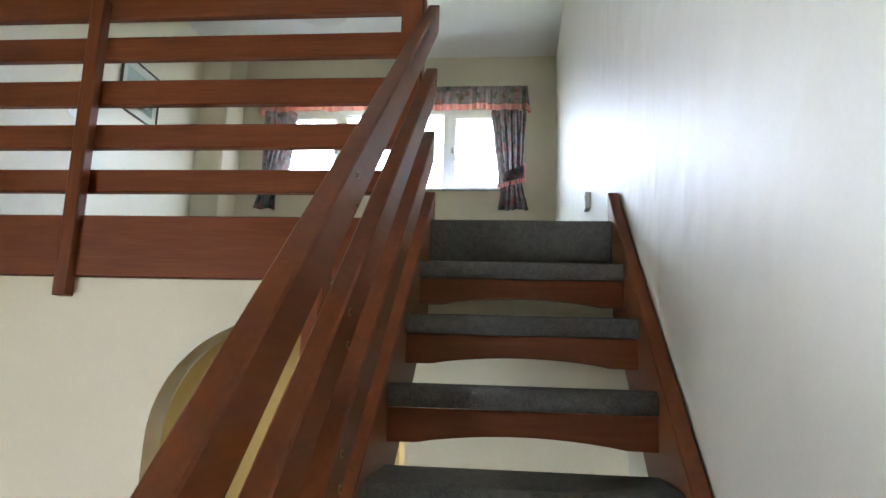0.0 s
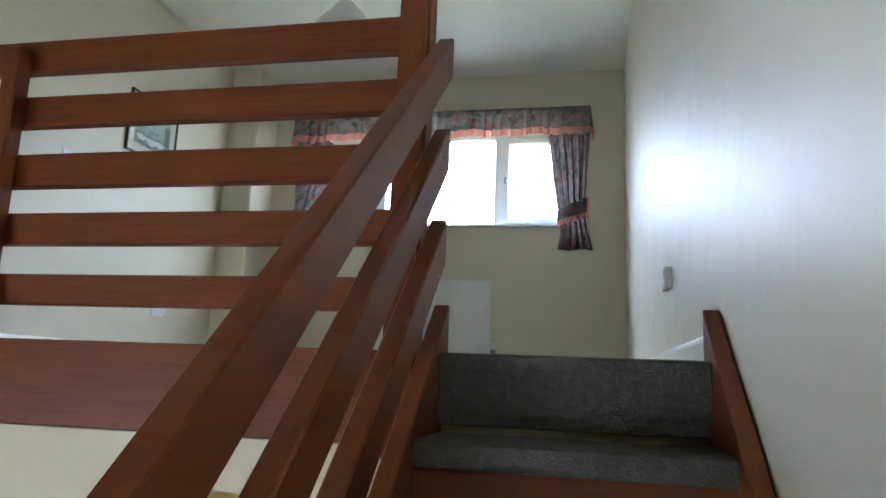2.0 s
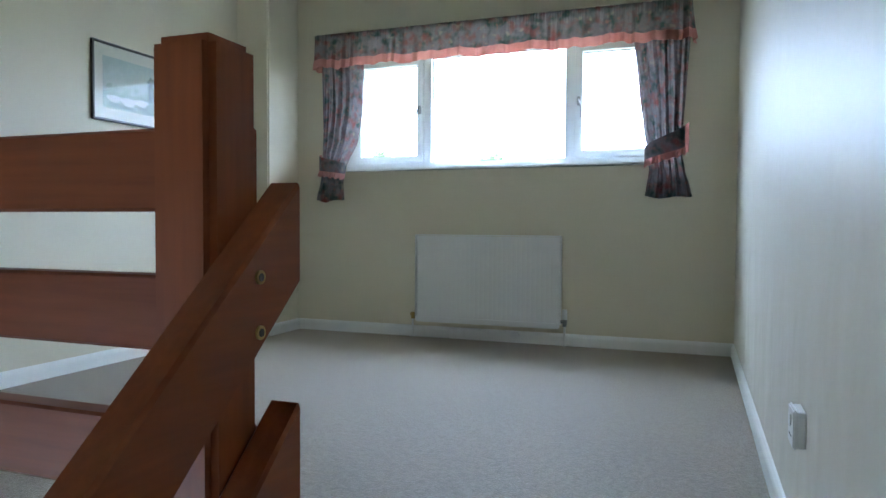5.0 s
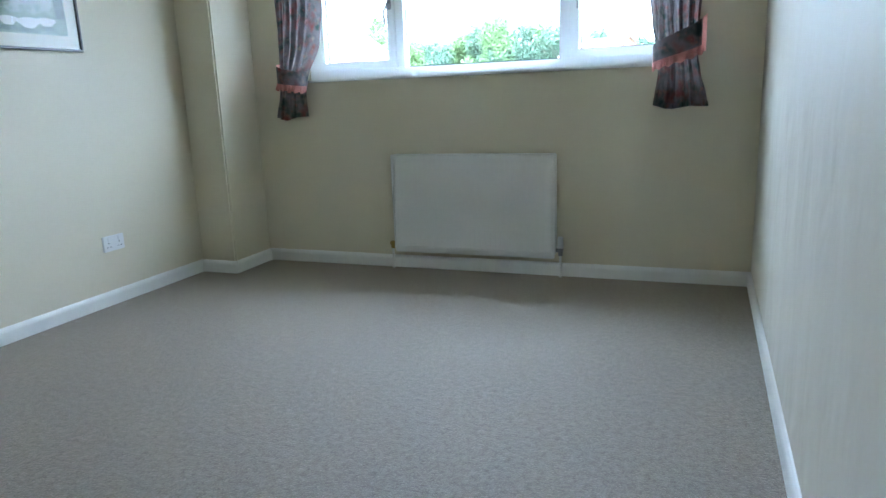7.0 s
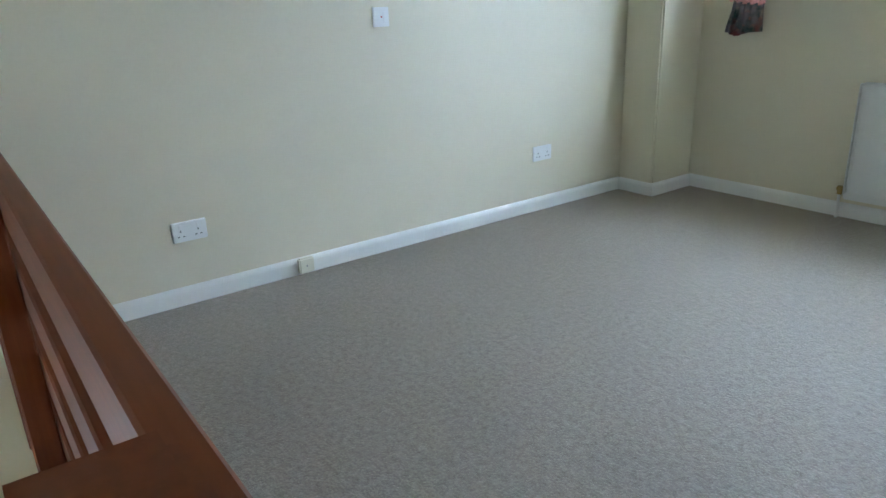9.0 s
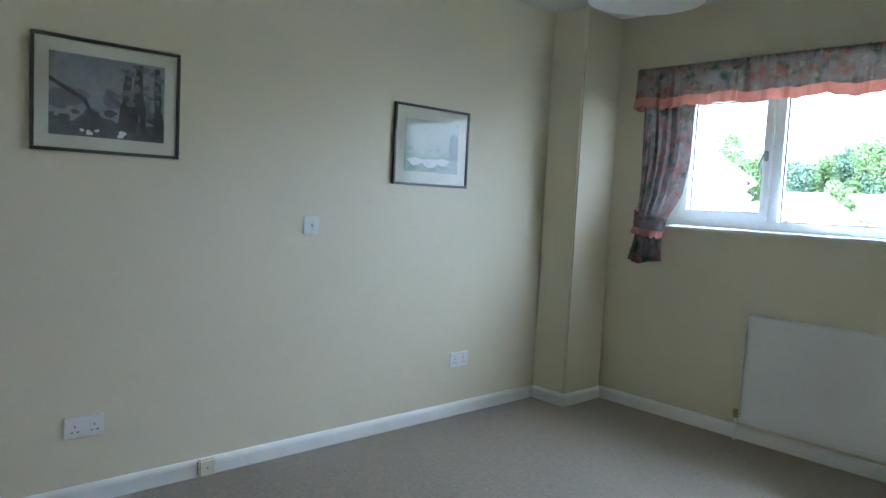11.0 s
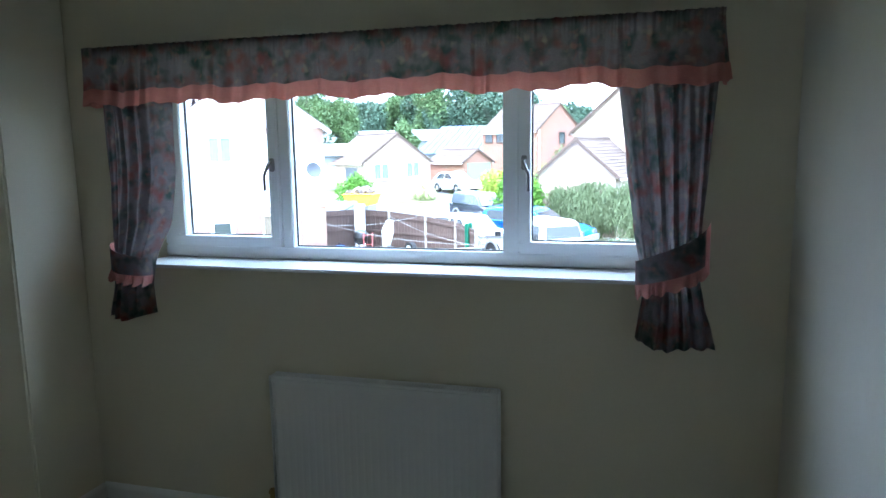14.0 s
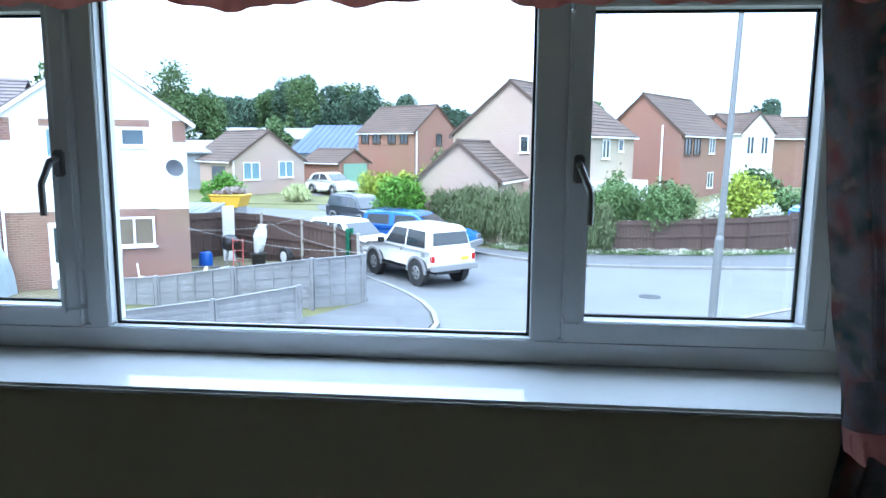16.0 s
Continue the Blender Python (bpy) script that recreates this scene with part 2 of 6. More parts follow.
def mesh_of(name, bm, material, smooth=None):
    me = bpy.data.meshes.new(name)
    bmesh.ops.recalc_face_normals(bm, faces=bm.faces[:])
    bm.to_mesh(me)
    bm.free()
    for m in (material if isinstance(material, (list, tuple)) else [material]):
        me.materials.append(m)
    if smooth:
        me.shade_smooth()
        me.set_sharp_from_angle(angle=radians(smooth))
    return me


def part(name, bm, material, parent, label="", smooth=None):
    ob = new(name, mesh_of(name, bm, material, smooth))
    ob.parent = parent
    if label:
        ob["label"] = label
    return ob


def solid(name, bm, material, label, category, loc=(0, 0, 0), rz=0, smooth=None, group="", kind=""):
    ob = new(name, mesh_of(name, bm, material, smooth))
    ob.matrix_world = pose(*loc, 0, 0, rz)
    return tagged(ob, label, category, group, kind)


def thing(name, loc, label, category, rz=0, group="", kind=""):
    ob = new(name)
    ob.empty_display_size = 0.2
    ob.matrix_world = pose(*loc, 0, 0, rz)
    return tagged(ob, label, category, group, kind)


def structure(name, bm, material, label, category="", smooth=None):
    return solid(name, bm, material, label, category or name.split("_")[0], kind="structure", smooth=smooth)


def wall_cells(us, vs, holes, axis, a, c):
    """A wall slab as a grid of cells with real holes; us along the wall, vs up, a to c its thickness."""
    bm = bmesh.new()
    pts = {}

    def v(u, w, t):
        key = (u, w, t)
        if key not in pts:
            pts[key] = bm.verts.new((t, u, w) if axis == 0 else (u, t, w))
        return pts[key]

    def filled(i, j):
        if not (0 <= i < len(us) - 1 and 0 <= j < len(vs) - 1):
            return False
        cu, cw = (us[i] + us[i + 1]) / 2, (vs[j] + vs[j + 1]) / 2
        return not any(h[0] < cu < h[1] and h[2] < cw < h[3] for h in holes)
    for i in range(len(us) - 1):
        for j in range(len(vs) - 1):
            if not filled(i, j):
                continue
            u0, u1, w0, w1 = us[i], us[i + 1], vs[j], vs[j + 1]
            for t in (a, c):
                bm.faces.new((v(u0, w0, t), v(u1, w0, t), v(u1, w1, t), v(u0, w1, t)))
            for di, dj, (p, q) in ((-1, 0, ((u0, w0), (u0, w1))), (1, 0, ((u1, w0), (u1, w1))), (0, -1, ((u0, w0), (u1, w0))), (0, 1, ((u0, w1), (u1, w1)))):
                if not filled(i + di, j + dj):
                    bm.faces.new((v(*p, a), v(*q, a), v(*q, c), v(*p, c)))
    return bm


# ---- the setting ----
XL = -3.31          # left wall
ZC = 2.51           # ceiling
ZL = -2.62          # hall floor below
YE = -3.845         # landing edge
YB = -8.3           # hall's back wall
WX0, WX1, WZ0, WZ1 = -2.752, -0.382, 1.175, 2.07

structure("wall_north", wall_cells([XL - 0.3, WX0, WX1, 0.3], [ZL, WZ0, WZ1, ZC], [(WX0, WX1, WZ0, WZ1)], 1, 0.0, 0.31), WALL,
          "cream painted plaster wall with a wide window opening", "wall")
structure("wall_east", B(0.0, 0.3, YB, 0.0, ZL, ZC), WALL_SATIN, "off-white satin painted wall with trowel marks beside the stairs", "wall")
# the low opening is added, out of view, for the hall fill light
structure("wall_west", wall_cells([YB, -7.5, -5.7, 0.0], [ZL, -1.85, -0.55, ZC], [(-7.5, -5.7, -1.85, -0.55)], 0, XL - 0.3, XL), WALL, "cream painted bedroom wall with pictures and sockets", "wall")
structure("wall_south", B(XL - 0.3, 0.3, YB - 0.25, YB, ZL, ZC), WALL_HALL, "plain painted wall closing the stair hall", "wall")
structure("chimney_boxing", B(XL, -3.045, -0.39, 0.0, 0.0, ZC, 0.010, 2), WALL, "cream painted boxed-in corner pier", "wall")
structure("ceiling", B(XL - 0.3, 0.3, YB - 0.25, 0.31, ZC, ZC + 0.2), CEIL, "white textured plaster ceiling", "ceiling")
structure("floor", B(XL, 0.0, YE + 0.03, 0.0, -0.03, 0.0), CARPET, "grey-beige fitted cut-pile bedroom carpet", "floor")
structure("floor_slab", B(XL, 0.0, YE + 0.06, 0.0, -0.23, -0.03), WALL_HALL, "painted underside of the bedroom floor", "floor")
structure("floor_hall", B(XL - 0.3, 0.3, YB, 0.31, ZL - 0.2, ZL), STAIR_CARPET, "grey carpeted hall floor at the foot of the stairs", "floor")

# the wall under the landing, with an arched opening
AX0, AX1, ASP, AR = -1.63, -0.72, -0.80, 0.44
arch = [(XL, ZL), (AX0, ZL)]
acx = (AX0 + AX1) / 2
for i in range(25):
    a = math.pi * (1 - i / 24)
    arch.append((acx + (AX1 - AX0) / 2 * math.cos(a), ASP + AR * math.sin(a)))
arch += [(AX1, ZL), (0.0, ZL), (0.0, -0.23), (XL, -0.23)]
structure("wall_arch", P(arch, 1, -3.83, -3.71), WALL_HALL, "cream painted wall under the landing with an arched opening", "wall")

# skirting boards: a chamfered section run along each wall
def skirt(name, p, q, inward):
    p, q, n = Vector((*p, 0)), Vector((*q, 0)), Vector((*inward, 0))
    bm = bmesh.new()
    sec = ((0, 0.001), (0.016, 0.001), (0.016, 0.058), (0.013, 0.068), (0.006, 0.077), (0, 0.08))
    rings = [[bm.verts.new(o + n * d + Vector((0, 0, z))) for d, z in sec] for o in (p, q)]
    k = len(sec)
    for i in range(k):
        bm.faces.new((rings[0][i], rings[0][(i + 1) % k], rings[1][(i + 1) % k], rings[1][i]))
    bm.faces.new(rings[0])
    bm.faces.new(rings[1])
    return structure(name, bm, WHITE_GLOSS, "white gloss painted skirting board", "baseboard")


skirt("baseboard_west", (XL, YE + 0.07), (XL, -0.39), (1, 0))
skirt("baseboard_pier_front", (XL + 0.016, -0.39), (-3.029, -0.39), (0, -1))
skirt("baseboard_pier_side", (-3.045, -0.39), (-3.045, -0.016), (1, 0))
skirt("baseboard_north", (-3.045, 0), (0, 0), (0, -1))
skirt("baseboard_east", (0, -3.70), (0, -0.016), (-1, 0))

# ---- stairs ----
RISE, GO = 0.187, 0.231
XS0, XS1 = -0.660, -0.042          # between the stringers
stairs = thing("staircase", ((XS0 + XS1) / 2, YE - 13 * GO, ZL), "open-riser mahogany stair with grey carpeted treads", "staircase")
SX, SY, SZ = stairs.location


def stringer(x0, x1):
    slope = RISE / GO
    top = lambda y: 0.118 + (y + 3.744) * slope
    ylow = YE - 13.6 * GO
    pts = [(-3.735 - SY, top(-3.735) - SZ), (-3.735 - SY, -0.20 - SZ), (-3.80 - SY, -0.30 - SZ),
           (ylow + 0.25 - SY, 0.0), (ylow - SY, 0.0), (ylow - SY, top(ylow) - SZ)]
    bm = bmesh.new()
    prism(bm, pts, 0, x0 - SX, x1 - SX)
    bmesh.ops.bevel(bm, geom=bm.edges[:], offset=0.003, segments=1, affect="EDGES")
    return part("stringer", bm, WOOD_Y, stairs, "reddish mahogany stair string")


stringer(XS1, -0.004)
stringer(-0.700, XS0)
HW = (XS1 - XS0) / 2


def tread_parts(k):
    y, z = YE - k * GO - SY, -k * RISE - SZ
    if k:
        bm = bmesh.new()
        sec = [(y + 0.25, z), (y + 0.02, z), (y + 0.006, z - 0.006), (y, z - 0.02), (y, z - 0.044), (y + 0.008, z - 0.054), (y + 0.25, z - 0.054)]
        prism(bm, sec, 0, -HW, HW)
        part("tread", bm, STAIR_CARPET, stairs, "tread wrapped in grey carpet", smooth=40)
    else:
        part("top_riser", B(-HW, HW, y + 0.002, y + 0.028, z - 0.17, z - 0.004, 0.004), STAIR_CARPET, stairs, "carpeted top riser")
    if k:
        # apron board with an arched lower edge
        pts = [(-HW, z - 0.056), (-HW, z - 0.135)]
        for i in range(13):
            u = -HW + 0.07 + (2 * HW - 0.14) * i / 12
            pts.append((u, z - 0.134 + 0.020 * math.sin(math.pi * i / 12) ** 0.8))
        pts += [(HW, z - 0.135), (HW, z - 0.056)]
        part("apron", P(pts, 1, y + 0.022, y + 0.050), WOOD_X, stairs, "arched mahogany apron under the tread")


for k in range(0, 14):
    tread_parts(k)

# stair balustrade: three sloping boards, posts
balus = thing("stair_balustrade", (-0.68, YE - 13 * GO, ZL), "sloping mahogany stair balustrade of three boards", "balustrade")
BX, BY, BZ = balus.location


SL = 0.855          # slope of the rails


def sloping(ztop, y_hi, y_lo, depth, name, x0=-0.704, x1=-0.661):
    s = SL
    dv = depth * math.sqrt(1 + s * s)
    z = lambda y: ztop + (y + 3.76) * s
    pts = [(y_hi - BY, z(y_hi) - BZ), (y_hi - BY, z(y_hi) - dv - BZ), (y_lo - BY, z(y_lo) - dv - BZ), (y_lo - BY, z(y_lo) - BZ)]
    return part(name, P(pts, 0, x0 - BX, x1 - BX, 0.004), WOOD_Y, balus)


for zt, nm in ((0.872, "handrail"), (0.617, "middle_rail"), (0.373, "lower_rail")):
    rail = sloping(zt, -3.803, -6.75, 0.089, nm)
    for yy in (-3.885, -4.95, -6.62):
        for dz in (-0.036, -0.094):
            ys, zz = yy - BY, zt + (yy + 3.76) * SL + dz - BZ
            cap = part("screw_cap", C((-0.662 - BX, ys, zz), (-0.6585 - BX, ys, zz), 0.0075, n=14), BRASS, rail, "dull brass screw cap")
            # dark disc on the cap stands in for a shaded hollow
            part("recess_shade", C((-0.659 - BX, ys, zz), (-0.658 - BX, ys, zz), 0.0045, n=12), DARK, cap)
for yy in (-4.95, -6.62):
    zt = 0.872 + (yy + 3.76) * SL
    part("post", B(-0.738 - BX, -0.706 - BX, yy - 0.035 - BY, yy + 0.035 - BY, zt - 1.0 - BZ, zt - 0.10 - BZ, 0.004), WOOD_Z, balus)

# landing balustrade: newel, posts, five boards, deep fascia
land = thing("landing_balustrade", (-2.0, YE, 0.0), "mahogany landing balustrade of five horizontal boards", "balustrade")
LX, LY = -2.0, YE
for z0, z1 in ((0.800, 0.902), (0.627, 0.721), (0.440, 0.540), (0.268, 0.361), (0.096, 0.183)):
    part("rail", B(XL + 0.002 - LX, -0.735 - LX, 0.026, 0.064, z0, z1, 0.004), WOOD_X, land)
part("fascia", B(XL + 0.002 - LX, -0.702 - LX, 0.000, 0.028, -0.226, 0.0, 0.003), WOOD_X, land, "deep mahogany fascia board at the floor edge")
part("newel", B(-0.788 - LX, -0.706 - LX, -0.060, 0.024, -0.25, 0.985, 0.010, 2), WOOD_Z, land, "square mahogany newel post with eased top")
for px in (-1.985, -3.10):
    part("post", B(px - 0.027 - LX, px + 0.027 - LX, -0.030, 0.024, -0.30, 0.862, 0.004), WOOD_Z, land)

# ---- window ----
win = thing("window_1", ((WX0 + WX1) / 2, 0.24, WZ0), "white plastic three-light casement window", "window", kind="structure")
NX, NY, NZ = win.location


def wbox(name, x0, x1, y0, y1, z0, z1, parent, material=UPVC, bevel=0.006, label=""):
    return part(name, B(x0 - NX, x1 - NX, y0 - NY, y1 - NY, z0 - NZ, z1 - NZ, bevel, 2), material, parent, label)


FT, FB = 2.062, 1.193
ZI, ZO = 1.250, 2.010          # clear height between the frame's bars
frame_bars = [(WX0 + 0.002, WX1 - 0.002, FB, ZI), (WX0 + 0.002, WX1 - 0.002, ZO, FT), (WX0 + 0.002, -2.664, ZI, ZO), (-0.448, WX1 - 0.002, ZI, ZO),
              (-2.112, -2.053, ZI, ZO), (-1.075, -1.006, ZI, ZO)]
for x0, x1, z0, z1 in frame_bars:
    wbox("window_frame", x0, x1, 0.205, 0.275, z0, z1, win)


def sash(x0, x1, z0, z1, w, handle_x, handle_dir):
    s = wbox("sash_bottom", x0, x1, 0.190, 0.262, z0, z0 + w, win)
    wbox("sash_top", x0, x1, 0.190, 0.262, z1 - w, z1, win)
    wbox("sash_side", x0, x0 + w, 0.190, 0.262, z0 + w, z1 - w, win)
    wbox("sash_side", x1 - w, x1, 0.190, 0.262, z0 + w, z1 - w, win)
    pane(x0 + w, x1 - w, z0 + w, z1 - w, 0.190)
    hp = wbox("handle", handle_x - 0.011, handle_x + 0.011, 0.172, 0.190, 1.60, 1.66, win, CHROME, 0.004, "satin chrome casement handle")
    bm = bmesh.new()
    pts = [(handle_x, 0.172, 1.640), (handle_x, 0.148, 1.635), (handle_x + handle_dir * 0.012, 0.146, 1.605), (handle_x + handle_dir * 0.022, 0.146, 1.585), (handle_x + handle_dir * 0.022, 0.148, 1.515)]
    tube(bm, [(a - NX, b - NY, c - NZ) for a, b, c in pts], 0.0075, 10)
    part("lever", bm, CHROME, hp, smooth=40)


def pane(x0, x1, z0, z1, face=0.205):
    g = wbox("pane", x0, x1, 0.243, 0.249, z0, z1, win, GLASS, 0.0)
    g.visible_shadow = False
    for a in ((x0, x1, z0, z0 + 0.006), (x0, x1, z1 - 0.006, z1), (x0, x0 + 0.006, z0 + 0.006, z1 - 0.006), (x1 - 0.006, x1, z0 + 0.006, z1 - 0.006)):
        # a stepped glazing bead stands proud of the frame round each pane
        if a[1] - a[0] > 0.01:
            zb = (z0 - 0.014, z0 - 0.001) if a[2] == z0 else (z1 + 0.001, z1 + 0.014)
            wbox("glazing_bead", x0 - 0.014, x1 + 0.014, face - 0.006, face - 0.0005, *zb, win, UPVC, 0.002)
        else:
            xb = (x0 - 0.014, x0 - 0.001) if a[0] == x0 else (x1 + 0.001, x1 + 0.014)
            wbox("glazing_bead", *xb, face - 0.006, face - 0.0005, z0 - 0.001, z1 + 0.001, win, UPVC, 0.002)
        wbox("gasket", a[0], a[1], 0.234, 0.242, a[2], a[3], win, DARK, 0.0, "black rubber glazing gasket")


sash(-2.664, -2.112, ZI, ZO, 0.048, -2.137, -1)
sash(-1.006, -0.448, ZI, ZO, 0.048, -0.982, 1)
pane(-2.053, -1.075, ZI, ZO)
wbox("window_sill", WX0 + 0.003, WX1 - 0.003, -0.032, 0.30, WZ0 + 0.001, 1.191, win, SILL_GLOSS, 0.006, "white painted window board")
for xa, xb in ((WX0 - 0.04, WX0 + 0.001), (WX1 - 0.001, WX1 + 0.04)):
    wbox("sill_horn", xa, xb, -0.032, -0.001, WZ0 + 0.001, 1.191, win, SILL_GLOSS, 0.005, "end of the window board past the opening")

# ---- curtains ----
def folds(u, amp, n, seed):
    return amp * (math.sin(u * n * 2 * math.pi + seed) + 0.35 * math.sin(u * n * 4.3 * math.pi + seed * 2.3))


def cloth_sheet(fn, nu, nv):
    bm = bmesh.new()
    g = [[bm.verts.new(fn(i / nu, j / nv)) for i in range(nu + 1)] for j in range(nv + 1)]
    for j in range(nv):
        for i in range(nu):
            bm.faces.new((g[j][i], g[j][i + 1], g[j + 1][i + 1], g[j + 1][i]))
    return bm


def thick(bm, d):
    bmesh.ops.solidify(bm, geom=bm.faces[:], thickness=d)
    return bm


valance = thing("curtain_valance", (-1.525, -0.1, 1.87), "gathered floral curtain valance with pink frilled hem", "curtain")
VX, VY, VZ = valance.location
VX0, VX1, VYF, VTOP, VBOT, VTRIM = -2.795, -0.272, -0.180, 2.132, 1.893, 1.954


def val_path(u):
    """Round the pelmet board: left return, front, right return."""
    L = (VX1 - VX0) + 2 * 0.16
    d = u * L
    if d < 0.16:
        return Vector((VX0, VYF + 0.16 - d, 0)), Vector((-1, 0, 0))
    if d > L - 0.16:
        return Vector((VX1, VYF + d - (L - 0.16), 0)), Vector((1, 0, 0))
    return Vector((VX0 + d - 0.16, VYF, 0)), Vector((0, -1, 0))


def val_surface(z0, z1, flare0, flare1, wave):
    def fn(u, v):
        p, n = val_path(u)
        z = z0 + (z1 - z0) * v
        k = (VTOP - z) / (VTOP - VBOT)
        # a tight heading tape at the top that opens into loose, uneven folds
        w = u + 0.006 * math.sin(u * 47) + 0.003 * math.sin(u * 113 + 1)
        loose = 0.011 * min(1, k * 1.3) * (0.6 + 0.4 * math.sin(u * 39 + 2))
        o = p + n * (folds(w, 0.002 + loose, 31, 1.0) + 0.0035 * math.sin(w * 1150) * max(0, 1 - k * 2.6) + 0.012 * k + flare0 + (flare1 - flare0) * v)
        o.z = z + wave * k * (0.006 * math.sin(u * 34) + 0.007 * math.sin(u * 71 + 2) + 0.004 * math.sin(u * 190))
        o.z += 0.0015 * max(0, 1 - k * 4) * math.sin(w * 575)
        return o - Vector((VX, VY, VZ))
    return fn


part("gathered_cloth", thick(cloth_sheet(val_surface(VTRIM, VTOP, 0, 0, 1), 1100, 14), 0.003), CHINTZ, valance, smooth=70)
part("frill", thick(cloth_sheet(val_surface(VBOT, VTRIM, 0.009, 0.002, 1), 900, 5), 0.003), PINK, valance, "rose pink frilled hem", smooth=70)
part("pelmet_board", B(VX0 + 0.012 - VX, VX1 - 0.012 - VX, VYF + 0.014 - VY, -0.002 - VY, 2.10 - VZ, 2.118 - VZ), WHITE_GLOSS, valance)


def along(rows, z):
    """Read a value off a table of (z, value, ...) rows that run downwards, smoothly."""
    for a, b in zip(rows, rows[1:]):
        if z >= b[0]:
            k = min(1.0, max(0.0, (a[0] - z) / (a[0] - b[0])))
            k = 0.5 * k + 0.5 * k * k * (3 - 2 * k)
            return [p + (q - p) * k for p, q in zip(a[1:], b[1:])]
    return list(rows[-1][1:])


def curtain(name, rows, tie, label, seed):
    """A tied-back curtain. rows: height, window-side edge, wall-side edge; tie: band heights at both ends."""
    c = thing(name, ((rows[0][1] + rows[0][2]) / 2, -0.10, rows[-1][0]), label, "curtain", group="tied-back bedroom curtains")
    o = Vector(c.location)
    side = 1 if rows[0][2] > rows[0][1] else -1
    ZT, ZB = rows[0][0], rows[-1][0]
    in_top, in_low, out_top, out_low, drop = tie
    ztie = (in_top + in_low) / 2

    def fn(u, v):
        z = ZT + (ZB - ZT) * v
        a, b = along(rows, z)
        near = math.exp(-((z - ztie) / 0.10) ** 2)
        e = 1 - 0.5 * near
        wob = u + 0.035 * math.sin(v * 5 + seed) + 0.012 * math.sin(u * 19 + v * 7)
        y = -0.092 + e * (folds(wob, 0.0125, 5.2, 0.6 + seed) + 0.007 * math.sin(u * 31 + 3 * v + seed) + 0.003 * math.sin(u * 71 - 4 * v))
        y -= 0.045 * math.sin(math.pi * u) ** 0.8 * (1 - 0.2 * near)
        # the window-side edge turns back towards the glass
        y += 0.06 * max(0, 1 - u / 0.16) ** 1.5
        hem = 0.006 * math.sin(u * 9 + seed) * max(0, v - 0.8) * 5 - 0.012 * math.sin(math.pi * u) * max(0, v - 0.85) * 6
        return Vector((a + (b - a) * u, y, z + hem)) - o
    part("drape", thick(cloth_sheet(fn, 150, 70), 0.003), CHINTZ, c, smooth=75)

    a0, b0 = along(rows, ztie)

    def band(f0, f1, bulge, u0, u1, mat_, nm, lab, ruffle=0.0, extra=0.0):
        def fb(uu, v):
            u = u0 + (u1 - u0) * uu
            ang = math.pi * u
            x = (a0 + b0) / 2 - (b0 - a0) * 0.53 * math.cos(ang) + side * (0.03 * u ** 3 - 0.012 * (1 - u) ** 6)
            y = -0.080 - (0.078 + bulge) * max(0.0, math.sin(ang)) ** 0.6 + 0.045 * u ** 4
            rise = u ** 1.35
            zt, zl = in_top + (out_top - in_top) * rise, in_low + (out_low - in_low) * rise
            f = f0 + (f1 - f0) * v
            z = zt + (zl - zt) * f - extra * v
            y -= ruffle * v * math.sin(u * 62 + 2 * math.sin(u * 17)) + ruffle * v
            z += 0.4 * ruffle * v * math.sin(u * 41 + 1)
            return Vector((x, y, z)) - o
        return part(nm, thick(cloth_sheet(fb, 110, 7), 0.004), mat_, c, lab, smooth=60)
    band(0.0, 1.0, 0.004, 0.0, 0.86, CHINTZ, "tieback", "floral curtain tieback")
    band(0.0, 1.0, 0.004, 0.86, 1.0, PINK, "tieback_border", "rose pink end of the tieback")
    band(1.0, 1.0, 0.008, 0.0, 1.0, PINK, "tieback_frill", "pink frill on the tieback", 0.013, drop)
    return c


curtain("curtain", [(1.94, -2.49, -2.79), (1.62, -2.495, -2.785), (1.40, -2.535, -2.785), (1.20, -2.625, -2.79), (1.10, -2.645, -2.80), (0.965, -2.645, -2.838)],
        (1.235, 1.155, 1.30, 1.19, 0.042), "floral curtain gathered tightly in the window's corner", 0.4)
curtain("curtain", [(1.94, -0.608, -0.275), (1.62, -0.574, -0.295), (1.40, -0.545, -0.310), (1.22, -0.514, -0.312), (1.13, -0.508, -0.296), (1.03, -0.522, -0.266), (0.972, -0.530, -0.252)],
        (1.278, 1.190, 1.425, 1.285, 0.045), "floral curtain tied back with a pink-frilled band", 1.9)

# ---- radiator ----
rad = thing("radiator", (-1.555, -0.045, 0.128), "white panel radiator under the window", "radiator")
RX, RY, RZ = rad.location
RW, RH = 0.505, 0.593
bm = bmesh.new()
nflute = 30
sec = [(-RW, 0.0)]
for i in range(nflute):
    x0 = -RW + 0.02 + (2 * RW - 0.04) * i / nflute
    w = (2 * RW - 0.04) / nflute
    sec += [(x0 + 0.10 * w, -0.012), (x0 + 0.62 * w, -0.012), (x0 + 0.74 * w, -0.0113), (x0 + 0.92 * w, -0.0113)]
sec += [(RW, 0.0)]
lo = [bm.verts.new((x, y - 0.014, 0.03)) for x, y in sec]
hi = [bm.verts.new((x, y - 0.014, RH - 0.03)) for x, y in sec]
for i in range(len(sec) - 1):
    bm.faces.new((lo[i], lo[i + 1], hi[i + 1], hi[i]))
part("panel", bm, RADPAINT, rad, "fluted pressed steel panel")
part("bottom_seam", B(-RW, RW, -0.030, -0.012, -0.012, 0.031, 0.006, 2), RADPAINT, rad)
part("top_seam", B(-RW, RW, -0.030, -0.012, RH - 0.031, RH - 0.006, 0.006, 2), RADPAINT, rad)
